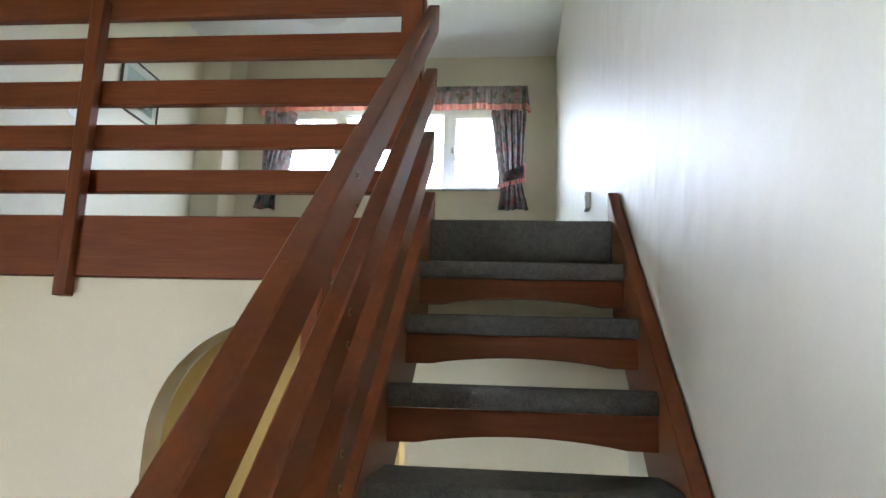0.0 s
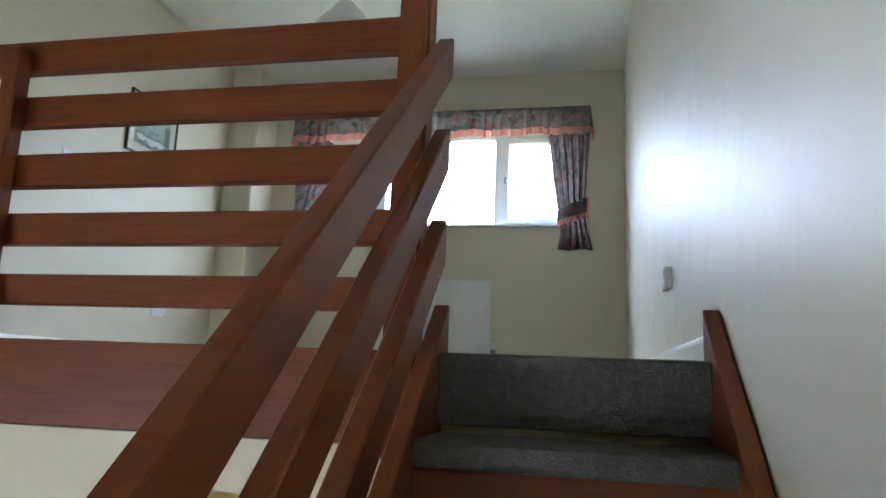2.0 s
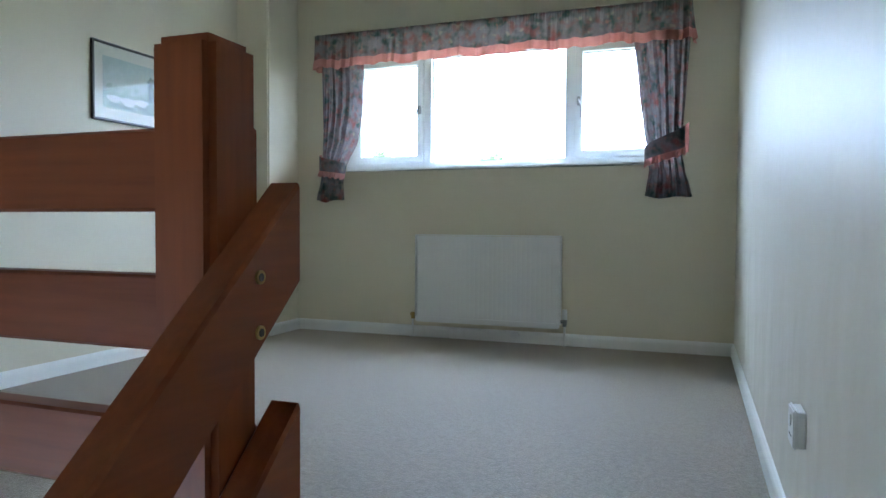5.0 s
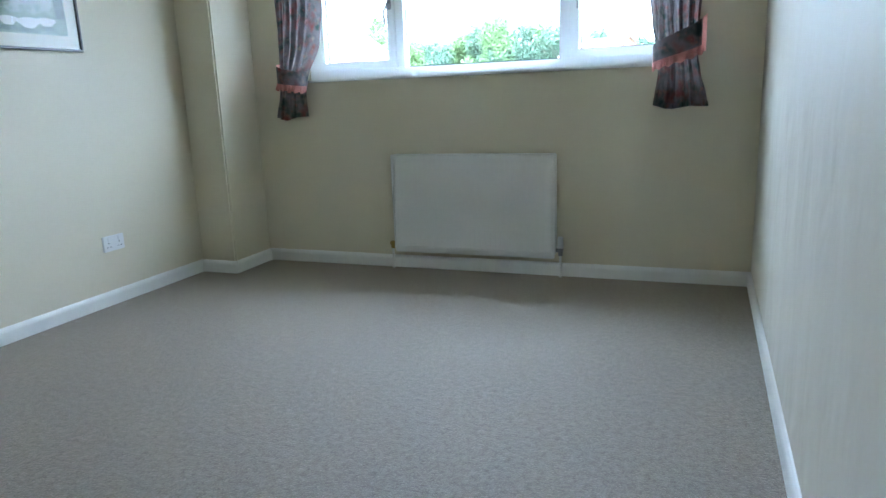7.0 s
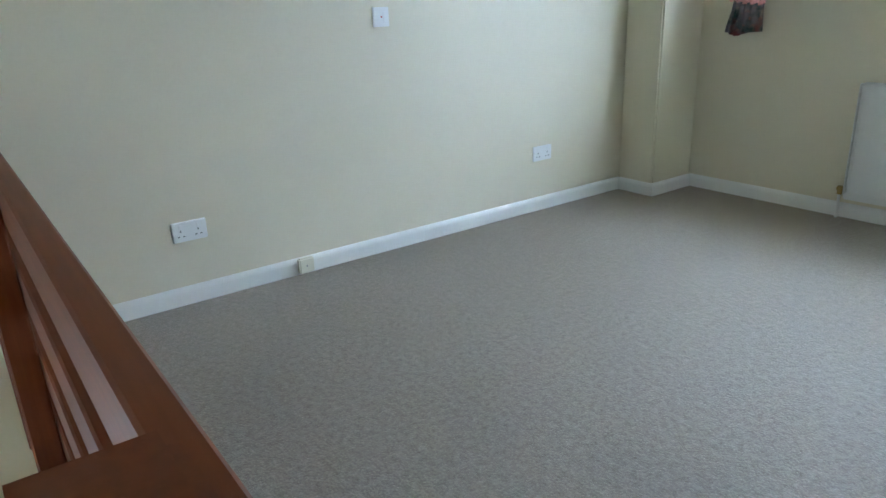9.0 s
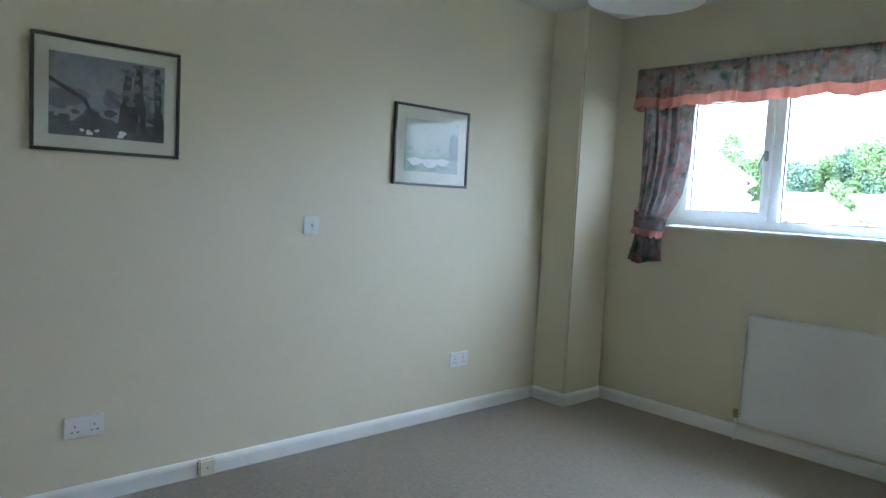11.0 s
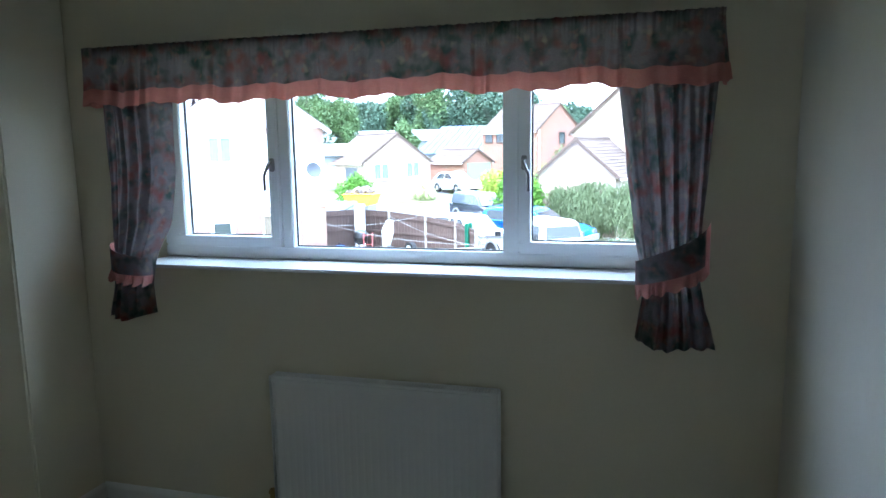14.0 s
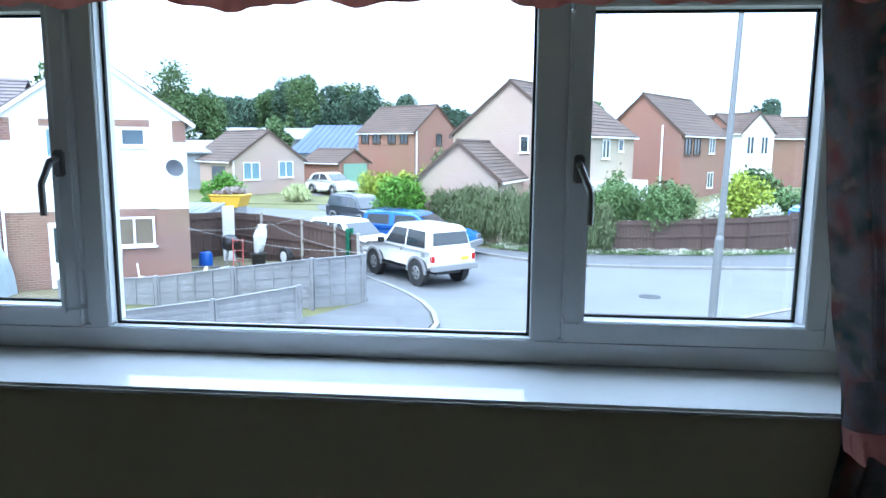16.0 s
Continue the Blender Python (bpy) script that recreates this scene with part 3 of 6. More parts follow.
part("back_panel", B(-RW, RW, 0.026, 0.032, 0.01, RH - 0.01), RADPAINT, rad)
for sx in (-1, 1):
    part("side_cover", B(sx * RW - 0.004, sx * RW + 0.004, -0.030, 0.032, 0.012, RH, 0.003), RADPAINT, rad)
grille = part("top_grille", B(-RW, RW, -0.030, -0.022, RH - 0.004, RH + 0.004, 0.002), RADPAINT, rad, "slotted top grille")
part("grille_back", B(-RW, RW, 0.024, 0.032, RH - 0.004, RH + 0.004, 0.002), RADPAINT, grille)
for i in range(76):
    x = -RW + 0.012 + (2 * RW - 0.024) * i / 75
    part("grille_bar", B(x - 0.0035, x + 0.0035, -0.022, 0.024, RH - 0.003, RH + 0.003), RADPAINT, grille)
# dark plate paints in the shade between the panels under the grille
part("fin_shadow_plate", B(-RW + 0.01, RW - 0.01, -0.010, 0.024, RH - 0.05, RH - 0.04), DARK, rad, "dark plate imitating shade in the convector space")
for sx in (-1, 1):
    bm = bmesh.new()
    cyl(bm, (sx * (RW - 0.004), 0.0, 0.035), (sx * (RW + 0.045), 0.0, 0.035), 0.011, n=12)
    cyl(bm, (sx * (RW + 0.03), 0.0, 0.05), (sx * (RW + 0.03), 0.0, 0.005), 0.013, n=12)
    part("valve", bm, BRASS if sx < 0 else CHROME, rad, "dull brass valve" if sx < 0 else "metal valve body", smooth=40)
    part("pipe", C((sx * (RW + 0.03), 0.0, 0.006), (sx * (RW + 0.03), 0.0, -0.126), 0.0075, n=10), WHITE_GLOSS, rad, "white painted pipe", smooth=40)
part("valve_head", C((RW + 0.03, 0.0, 0.05), (RW + 0.03, 0.0, 0.115), 0.019, 0.016, n=18), PLASTIC, rad, "white thermostatic valve head", smooth=40)
for sx in (-0.35, 0.35):
    part("bracket", B(sx - 0.015, sx + 0.015, 0.032, 0.044, 0.05, 0.5), RADPAINT, rad)

# ---- electrical fittings ----
def double_socket(y0, zc, label):
    s = thing("double_socket", (XL, y0 + 0.073, zc), label, "socket", group="double sockets on the bedroom wall")
    plate = part("plate", B(0.0, 0.010, -0.073, 0.073, -0.043, 0.043, 0.003, 2), PLASTIC, s)
    for g in (-0.036, 0.036):
        part("switch", B(0.010, 0.0135, g - 0.006 + 0.0, g + 0.006, 0.012, 0.032, 0.001), PLASTIC, s)
        # pin holes are not cut: raised dark blocks paint in their shade
        for dy, dz, w, h in ((0, 0.003, 0.004, 0.008), (-0.011, -0.019, 0.008, 0.004), (0.011, -0.019, 0.008, 0.004)):
            part("pin_hole_shade", B(0.0095, 0.0108, g + dy - w / 2, g + dy + w / 2, dz - h / 2, dz + h / 2), DARK, plate)
    return s


double_socket(-1.160, 0.340, "white plastic double wall socket near the pier")
double_socket(-3.205, 0.320, "white plastic double wall socket under a picture")
s = thing("fused_spur", (XL, -2.13, 1.129), "white plastic fused spur plate with small red mark", "socket")
plate = part("plate", B(0.0, 0.010, -0.043, 0.043, -0.043, 0.043, 0.003, 2), PLASTIC, s)
part("red_mark", B(0.0095, 0.0115, -0.003, 0.003, -0.004, 0.004), RED, plate)
part("fuse_holder", B(0.010, 0.013, 0.008, 0.024, -0.022, 0.022, 0.001), PLASTIC, plate)
s = thing("single_socket", (0.0, -2.787, 0.340), "white plastic single wall socket on a raised box", "socket")
plate = part("plate", B(-0.026, -0.016, -0.043, 0.043, -0.043, 0.043, 0.003, 2), PLASTIC, s)
part("back_box", B(-0.016, 0.0, -0.041, 0.041, -0.041, 0.041, 0.002), PLASTIC, s)
part("switch", B(-0.030, -0.026, -0.022, -0.008, 0.010, 0.030, 0.001), PLASTIC, plate)
# dark blocks on the plate imitate the shade in the pin holes
for dy, dz, w, h in ((0, 0.003, 0.004, 0.008), (-0.011, -0.019, 0.008, 0.004), (0.011, -0.019, 0.008, 0.004)):
    part("pin_hole_shade", B(-0.0268, -0.0255, dy - w / 2, dy + w / 2, dz - h / 2, dz + h / 2), DARK, plate)
s = thing("telephone_box", (XL + 0.016, -2.64, 0.0), "aged cream plastic telephone junction box on the skirting", "junction box")
part("cover", B(0.0, 0.030, -0.038, 0.038, 0.010, 0.086, 0.007, 2), OLD_PLASTIC, s)
part("screw", C((0.030, 0, 0.047), (0.0315, 0, 0.047), 0.004, n=10), CHROME, s)
s = thing("cable_box", (-1.36, -0.016, 0.0), "small white cable box on the skirting below the radiator", "junction box")
part("cover", B(-0.03, 0.03, -0.022, 0.0, 0.04, 0.08, 0.004, 2), PLASTIC, s)

# ---- pictures ----
def picture(name, y0, y1, z0, z1, label):
    p = thing(name, (XL, (y0 + y1) / 2, (z0 + z1) / 2), label, "picture")
    hy, hz = (y1 - y0) / 2, (z1 - z0) / 2
    t = 0.013
    for a in ((-hy, hy, -hz, -hz + t), (-hy, hy, hz - t, hz), (-hy, -hy + t, -hz + t, hz - t), (hy - t, hy, -hz + t, hz - t)):
        part("frame_side", B(0.001, 0.022, *a, 0.003), FRAME_BLACK, p)
    m = part("mount", B(0.003, 0.010, -hy + t, hy - t, -hz + t, hz - t), MOUNT, p, "pale card mount")
    g = part("glazing", B(0.015, 0.017, -hy + t, hy - t, -hz + t, hz - t), PICTURE_GLASS, p)
    g.visible_shadow = False
    return p, m, hy, hz


def flat(outline, x):
    return P(outline, 0, x, x + 0.0006)


INK = [mat("print_" + n, c, 0.8, second=d, scale=9, grain=50, bump=0) for n, c, d in (
    ("sky", (0.22, 0.25, 0.29), (0.33, 0.36, 0.40)), ("ground", (0.07, 0.075, 0.08), (0.17, 0.18, 0.19)), ("tree", (0.05, 0.055, 0.065), (0.13, 0.14, 0.15)),
    ("pale_sky", (0.36, 0.43, 0.40), (0.48, 0.54, 0.50)), ("pale_ground", (0.22, 0.30, 0.25), (0.36, 0.43, 0.36)), ("white", (0.62, 0.64, 0.62), (0.72, 0.74, 0.72)), ("grey_green", (0.13, 0.18, 0.17), (0.24, 0.30, 0.27)), ("mid_grey", (0.13, 0.145, 0.16), (0.24, 0.26, 0.28)))]


def wavy(ya, yb, z_lo, z_hi, amp, n, seed):
    top = [(yb + (ya - yb) * i / n, z_hi + amp * math.sin(i * 1.7 + seed) + amp * 0.6 * math.sin(i * 3.1 + seed * 2)) for i in range(n + 1)]
    return [(ya, z_lo), (yb, z_lo)] + top


p, m, hy, hz = picture("framed_print", -3.33, -2.785, 1.398, 1.828, "black-framed grey landscape print with bare trees")
iy, iz = hy - 0.062, hz - 0.062
part("print_sheet", flat([(-iy, -iz), (iy, -iz), (iy, iz), (-iy, iz)], 0.0105), INK[0], m, "grey-blue printed sky")


def dabs(n, seed, ya, yb, za, zb, size, x):
    """Small irregular brush marks, kept inside the printed area."""
    rg = random.Random(seed)
    bm = bmesh.new()
    for k in range(n):
        yc, zc, r = rg.uniform(ya, yb), rg.uniform(za, zb), size * rg.uniform(0.5, 1.3)
        pts = []
        for i in range(9):
            a = i * 2 * math.pi / 9
            q = r * rg.uniform(0.6, 1.2)
            pts.append((min(iy, max(-iy, yc + q * math.cos(a))), min(iz, max(-iz, zc + 0.7 * q * math.sin(a)))))
        xk = x + 0.00001 * k
        bm.faces.new([bm.verts.new((xk, a, b)) for a, b in pts])
    return bm


def ragged(yc, w0, w1, zb, zt, lean, seed):
    rg = random.Random(seed)
    lo, hi = [], []
    for i in range(9):
        k = i / 8
        w, c, z = (w0 + (w1 - w0) * k) * rg.uniform(0.75, 1.25), yc + lean * k, zb + (zt - zb) * k
        lo.append((max(-iy, c - w), z))
        hi.append((min(iy, c + w), z))
    return lo + list(reversed(hi))


part("print_haze", dabs(16, 1, -iy * 0.9, iy * 0.9, -iz * 0.35, iz * 0.1, 0.035, 0.0112), INK[7], m)
part("print_ground", flat(wavy(-iy, iy, -iz, -iz + 0.065, 0.008, 16, 1.0), 0.0115), INK[1], m)
part("print_undergrowth", dabs(40, 2, -iy, iy, -iz + 0.02, -iz + 0.10, 0.020, 0.0124), INK[1], m)
for k, (yc, w0, w1, top, lean) in enumerate(((iy * 0.24, 0.020, 0.010, iz * 0.75, 0.02), (iy * 0.40, 0.018, 0.012, iz * 0.95, 0.03), (iy * 0.62, 0.014, 0.009, iz * 0.85, -0.02), (iy * 0.90, 0.018, 0.012, iz * 0.92, -0.01))):
    part("print_trunk", flat(ragged(yc, w0, w1, -iz + 0.03, top, lean, 20 + k), 0.0130), INK[2], m)
part("print_branches", dabs(26, 3, iy * 0.12, iy * 0.98, -iz * 0.1, iz * 0.95, 0.016, 0.0138), INK[7], m)
part("print_fallen_branch", flat([(-iy, 0.045), (-iy * 0.45, -0.02), (-iy * 0.28, -0.08), (-iy * 0.24, -0.078), (-iy * 0.40, -0.008), (-iy, 0.062)], 0.0130), INK[2], m)
part("print_pale_rock", dabs(7, 4, -iy * 0.5, iy * 0.3, -iz + 0.012, -iz + 0.03, 0.014, 0.0142), INK[5], m)
p, m, hy, hz = picture("framed_print", -1.652, -1.110, 1.355, 1.788, "black-framed pale green print with white shapes")
iy, iz = hy - 0.075, hz - 0.075
part("print_sheet", flat([(-iy, -iz), (iy, -iz), (iy, iz), (-iy, iz)], 0.0105), INK[3], m, "pale green printed sheet")
part("print_ground", flat(wavy(-iy, iy, -iz, -iz + 0.10, 0.010, 14, 0.4), 0.0114), INK[4], m)
for yc, zc, w in ((-iy * 0.62, -iz + 0.055, 0.05), (-iy * 0.08, -iz + 0.05, 0.06), (iy * 0.42, -iz + 0.06, 0.05)):
    pts = [(yc + w * math.cos(a) * (1 + 0.25 * math.sin(3 * a)), zc + 0.42 * w * math.sin(a)) for a in [i * math.pi / 9 for i in range(18)]]
    part("print_white_shape", flat(pts, 0.0123), INK[5], m)
    part("print_shadow", flat([(yc - w, zc - 0.042), (yc + w, zc - 0.042), (yc + w * 0.8, zc - 0.022), (yc - w * 0.8, zc - 0.022)], 0.0118), INK[6], m)
part("print_reeds", dabs(22, 7, -iy * 0.9, iy * 0.9, -iz + 0.01, -iz + 0.035, 0.010, 0.0126), INK[6], m)
part("print_distance", dabs(20, 8, -iy * 0.95, iy * 0.95, -iz + 0.10, -iz + 0.13, 0.016, 0.0112), INK[4], m)
part("print_tree", flat([(iy * 0.72, -iz + 0.08), (iy * 0.98, -iz + 0.08), (iy * 0.95, iz * 0.5), (iy * 0.80, iz * 0.62), (iy * 0.66, iz * 0.4)], 0.0120), INK[6], m)

# ---- ceiling lamp ----
lamp = thing("pendant_lamp", (-1.79, -1.72, ZC), "white coolie pendant lampshade hanging from the ceiling", "lamp")
part("ceiling_rose", lathe(bmesh.new(), [(0.0, -0.028), (0.02, -0.028), (0.045, -0.012), (0.05, 0.0)], (0, 0, 0), 24), PLASTIC, lamp, smooth=40)
part("flex", C((0, 0, -0.028), (0, 0, -0.27), 0.0035, n=8), PLASTIC, lamp)
part("lampholder", C((0, 0, -0.27), (0, 0, -0.33), 0.017, n=16), PLASTIC, lamp, smooth=40)
part("shade", lathe(bmesh.new(), [(0.055, -0.275), (0.21, -0.465), (0.212, -0.480), (0.206, -0.480), (0.053, -0.282)], (0, 0, 0), 40), SHADE_WHITE, lamp, smooth=50)
bm = bmesh.new()
for i in range(3):
    a = i * 2 * math.pi / 3
    cyl(bm, (0.0, 0.0, -0.29), (0.054 * math.cos(a), 0.054 * math.sin(a), -0.280), 0.0025, n=6)
part("shade_ring", bm, CHROME, lamp)

# ---- past the arch ----
structure("wall_kitchen", B(XL, 0.0, -1.30, -1.20, ZL, -0.23), LAMINATE, "ochre painted wall seen through the arch", "wall")
cup = thing("wall_cupboard", (-1.0, -1.5, ZL), "ochre kitchen tall cupboard with a moulded cornice", "cupboard")
part("body", B(-0.55, 0.40, -0.25, 0.19, 0.10, 1.78, 0.004), LAMINATE, cup)
part("plinth", B(-0.53, 0.38, -0.20, 0.19, 0.0, 0.098), LAMINATE, cup)
part("cornice", B(-0.58, 0.43, -0.28, 0.19, 1.782, 1.83, 0.012, 2), LAMINATE, cup, "moulded cornice")
for i in range(2):
    d = part("door", B(-0.545 + i * 0.475, -0.08 + i * 0.475, -0.272, -0.252, 0.12, 1.76, 0.005), LAMINATE, cup)
    part("handle", C((-0.12 + i * 0.10, -0.285, 0.9), (-0.12 + i * 0.10, -0.285, 1.05), 0.006, n=8), BRASS, d)
solid("bowl", lathe(bmesh.new(), [(0.0, 0.0), (0.05, 0.0), (0.10, 0.05), (0.12, 0.11), (0.125, 0.11), (0.11, 0.045), (0.05, 0.012), (0.0, 0.012)], (0, 0, 0), 28), CERAMIC,
      "gold glazed bowl standing on the cupboard", "bowl", (-1.02, -1.6, ZL + 1.831), smooth=50)

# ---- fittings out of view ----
# unseen window, added to house the hall fill light
hw2 = thing("window_2", (XL - 0.22, -6.6, -1.2), "unseen white window added round the hall fill light", "window", kind="structure")
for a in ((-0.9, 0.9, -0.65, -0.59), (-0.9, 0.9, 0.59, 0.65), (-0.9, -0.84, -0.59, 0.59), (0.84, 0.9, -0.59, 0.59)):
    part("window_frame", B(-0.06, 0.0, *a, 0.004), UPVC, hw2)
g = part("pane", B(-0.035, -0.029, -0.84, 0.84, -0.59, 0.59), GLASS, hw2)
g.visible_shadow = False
# fitting out of sight, added above the assumed kitchen lamp
cl = thing("ceiling_light", (-1.5, -2.4, -0.23), "unseen round ceiling light added in the room past the arch", "lamp")
part("base", C((0, 0, -0.04), (0, 0, 0.0), 0.30, 0.30, n=28), PLASTIC, cl, smooth=40)

# ---- outdoors: materials ----
def island_vary(m, amount):
    """Let each leaf or tile differ a little in brightness."""
    nt = m.node_tree
    p = nt.nodes["Principled BSDF"]
    src = p.inputs["Base Color"].links[0].from_socket
    g = nt.nodes.new("ShaderNodeNewGeometry")
    r = nt.nodes.new("ShaderNodeMapRange")
    r.inputs["To Min"].default_value, r.inputs["To Max"].default_value = 1 - amount, 1 + amount
    nt.links.new(g.outputs["Random Per Island"], r.inputs["Value"])
    h = nt.nodes.new("ShaderNodeHueSaturation")
    nt.links.new(r.outputs["Result"], h.inputs["Value"])
    nt.links.new(src, h.inputs["Color"])
    nt.links.new(h.outputs["Color"], p.inputs["Base Color"])
    return m


def leaf_mat(name, lo, hi):
    m = island_vary(mat(name, lo, 0.6, second=hi, scale=0.35, grain=3, bump=0, spec=0.15), 0.2)
    return m


def brick_mat(name, c1, c2, mortar):
    m = mat(name, c1, 0.85, bump=0)
    nt = m.node_tree
    p = nt.nodes["Principled BSDF"]
    co, mp, br = nt.nodes.new("ShaderNodeTexCoord"), nt.nodes.new("ShaderNodeMapping"), nt.nodes.new("ShaderNodeTexBrick")
    sep, com, addm = nt.nodes.new("ShaderNodeSeparateXYZ"), nt.nodes.new("ShaderNodeCombineXYZ"), nt.nodes.new("ShaderNodeMath")
    nt.links.new(co.outputs["Object"], sep.inputs[0])
    nt.links.new(sep.outputs["X"], addm.inputs[0])
    nt.links.new(sep.outputs["Y"], addm.inputs[1])
    nt.links.new(addm.outputs[0], com.inputs["X"])
    nt.links.new(sep.outputs["Z"], com.inputs["Y"])
    nt.links.new(com.outputs[0], mp.inputs["Vector"])
    nt.links.new(mp.outputs["Vector"], br.inputs["Vector"])
    br.inputs["Scale"].default_value = 1.0
    br.inputs["Brick Width"].default_value, br.inputs["Row Height"].default_value, br.inputs["Mortar Size"].default_value = 0.225, 0.075, 0.008
    br.inputs["Color1"].default_value, br.inputs["Color2"].default_value, br.inputs["Mortar"].default_value = (*c1, 1), (*c2, 1), (*mortar, 1)
    n = nt.nodes.new("ShaderNodeTexNoise")
    n.inputs["Scale"].default_value = 1.3
    mx = nt.nodes.new("ShaderNodeMixRGB")
    mx.blend_type, mx.inputs["Fac"].default_value = "MULTIPLY", 0.35
    nt.links.new(br.outputs["Color"], mx.inputs["Color1"])
    nt.links.new(n.outputs["Color"], mx.inputs["Color2"])
    nt.links.new(mx.outputs["Color"], p.inputs["Base Color"])
    b = nt.nodes.new("ShaderNodeBump")
    b.inputs["Strength"].default_value, b.inputs["Distance"].default_value, b.invert = 0.5, 0.008, True
    nt.links.new(br.outputs["Fac"], b.inputs["Height"])
    nt.links.new(b.outputs["Normal"], p.inputs["Normal"])
    return m


BRICK_RED = brick_mat("red_brick", (0.245, 0.115, 0.080), (0.305, 0.155, 0.112), (0.33, 0.285, 0.24))
BRICK_FAR = brick_mat("orange_red_brick", (0.29, 0.125, 0.085), (0.33, 0.155, 0.105), (0.31, 0.24, 0.19))
BRICK_BUFF = brick_mat("buff_brick", (0.45, 0.325, 0.25), (0.50, 0.375, 0.295), (0.46, 0.40, 0.34))
RENDER_W = mat("white_render", (0.78, 0.77, 0.74), 0.85, var=0.05, scale=0.6, grain=25, bump=0.2)
ROOF_BROWN = island_vary(mat("brown_concrete_tile", (0.070, 0.046, 0.036), 0.9, second=(0.115, 0.078, 0.060), scale=0.8, grain=9, bump=0.3), 0.18)
ROOF_GREY = island_vary(mat("grey_brown_tile", (0.11, 0.085, 0.085), 0.85, second=(0.17, 0.14, 0.135), scale=0.8, grain=9, bump=0.3), 0.15)
SHEDROOF = mat("pale_sheet_roofing", (0.20, 0.215, 0.23), 0.75, second=(0.30, 0.315, 0.33), scale=0.2, grain=2, bump=0.1)
BLUE_SHEET = mat("blue_grey_sheet_roofing", (0.050, 0.075, 0.135), 0.8, second=(0.075, 0.105, 0.175), scale=0.2, grain=2, bump=0.1)
DARKGLASS = mat("dark_reflective_glass", (0.035, 0.045, 0.05), 0.06, var=0.2, bump=0, spec=0.8)
CURTAINED = mat("glass_with_pale_blind", (0.13, 0.225, 0.265), 0.2, second=(0.20, 0.30, 0.335), scale=2, grain=6, bump=0, spec=0.35)
BLUEGLASS = mat("blue_tinted_pane", (0.05, 0.085, 0.12), 0.08, second=(0.09, 0.13, 0.17), scale=2, grain=5, bump=0, spec=0.7)
BROWNGLASS = mat("pane_with_brown_blind", (0.13, 0.10, 0.075), 0.1, second=(0.19, 0.155, 0.12), scale=2, grain=6, bump=0, spec=0.6)
BROWNFRAME = mat("brown_window_frame", (0.06, 0.035, 0.025), 0.5, bump=0.02)
TARMAC = mat("worn_tarmac", (0.100, 0.102, 0.108), 0.9, second=(0.150, 0.152, 0.155), scale=0.5, grain=40, bump=0.4, dist=0.01)
PAVING = mat("dark_footway_tarmac", (0.075, 0.076, 0.08), 0.9, second=(0.125, 0.126, 0.13), scale=0.8, grain=50, bump=0.4, dist=0.01)
KERB = mat("concrete_kerb", (0.21, 0.205, 0.195), 0.9, var=0.15, scale=2, grain=30, bump=0.2)
GRASS_M = mat("dry_mown_grass", (0.075, 0.085, 0.03), 0.95, second=(0.17, 0.16, 0.07), scale=0.9, grain=30, bump=0.6, dist=0.02)
SOIL = mat("rough_garden_ground", (0.09, 0.085, 0.045), 0.95, second=(0.20, 0.17, 0.10), scale=1.1, grain=20, bump=0.6, dist=0.02)
FENCE_DARK = island_vary(mat("dark_brown_stained_fence", (0.050, 0.030, 0.025), 0.85, second=(0.085, 0.055, 0.045), scale=1.5, grain=18, bump=0.2), 0.25)
FENCE_GREY = island_vary(mat("weathered_grey_fence", (0.13, 0.13, 0.135), 0.9, second=(0.235, 0.235, 0.24), scale=1.5, grain=18, bump=0.25), 0.18)
CONCRETE = mat("concrete_post", (0.30, 0.28, 0.25), 0.9, var=0.12, scale=2, grain=30, bump=0.2)
LEAF_HEDGE = leaf_mat("hedge_leaf", (0.070, 0.125, 0.042), (0.13, 0.20, 0.08))
LEAF_WILLOW = leaf_mat("weeping_hedge_leaf", (0.080, 0.108, 0.050), (0.13, 0.16, 0.080))
LEAF_BRIGHT = leaf_mat("bright_shrub_leaf", (0.07, 0.17, 0.022), (0.13, 0.27, 0.045))
LEAF_YELLOW = leaf_mat("yellow_green_leaf", (0.19, 0.26, 0.035), (0.33, 0.39, 0.06))
LEAF_PAMPAS = leaf_mat("pampas_blade", (0.30, 0.34, 0.15), (0.50, 0.52, 0.30))
LEAF_WHITE = leaf_mat("pale_blossom", (0.45, 0.45, 0.38), (0.65, 0.64, 0.56))
# distance haze is mixed into this leaf colour, lighter and bluer
LEAF_TREE = leaf_mat("hazed_woodland_leaf", (0.042, 0.078, 0.052), (0.085, 0.130, 0.085))
LEAF_TREE2 = leaf_mat("lighter_tree_leaf", (0.060, 0.105, 0.040), (0.11, 0.165, 0.065))
BARK = mat("bark", (0.06, 0.05, 0.04), 0.95, var=0.3, bump=0.4)
CARWHITE = mat("white_car_paint", (0.75, 0.75, 0.74), 0.25, var=0.02, bump=0, coat=0.6)
CARBLUE = mat("blue_car_paint", (0.018, 0.125, 0.46), 0.22, var=0.05, bump=0, coat=0.8)
CARDARK = mat("dark_blue_grey_paint", (0.035, 0.042, 0.06), 0.28, var=0.05, bump=0, coat=0.6)
CARGLASS = mat("car_window_glass", (0.03, 0.035, 0.04), 0.05, var=0.1, bump=0, spec=0.8)
RUBBER = mat("tyre_rubber", (0.022, 0.022, 0.023), 0.85, var=0.2, bump=0.1)
ALLOY = mat("alloy_wheel", (0.42, 0.42, 0.43), 0.35, metal=0.8, var=0.1, bump=0)
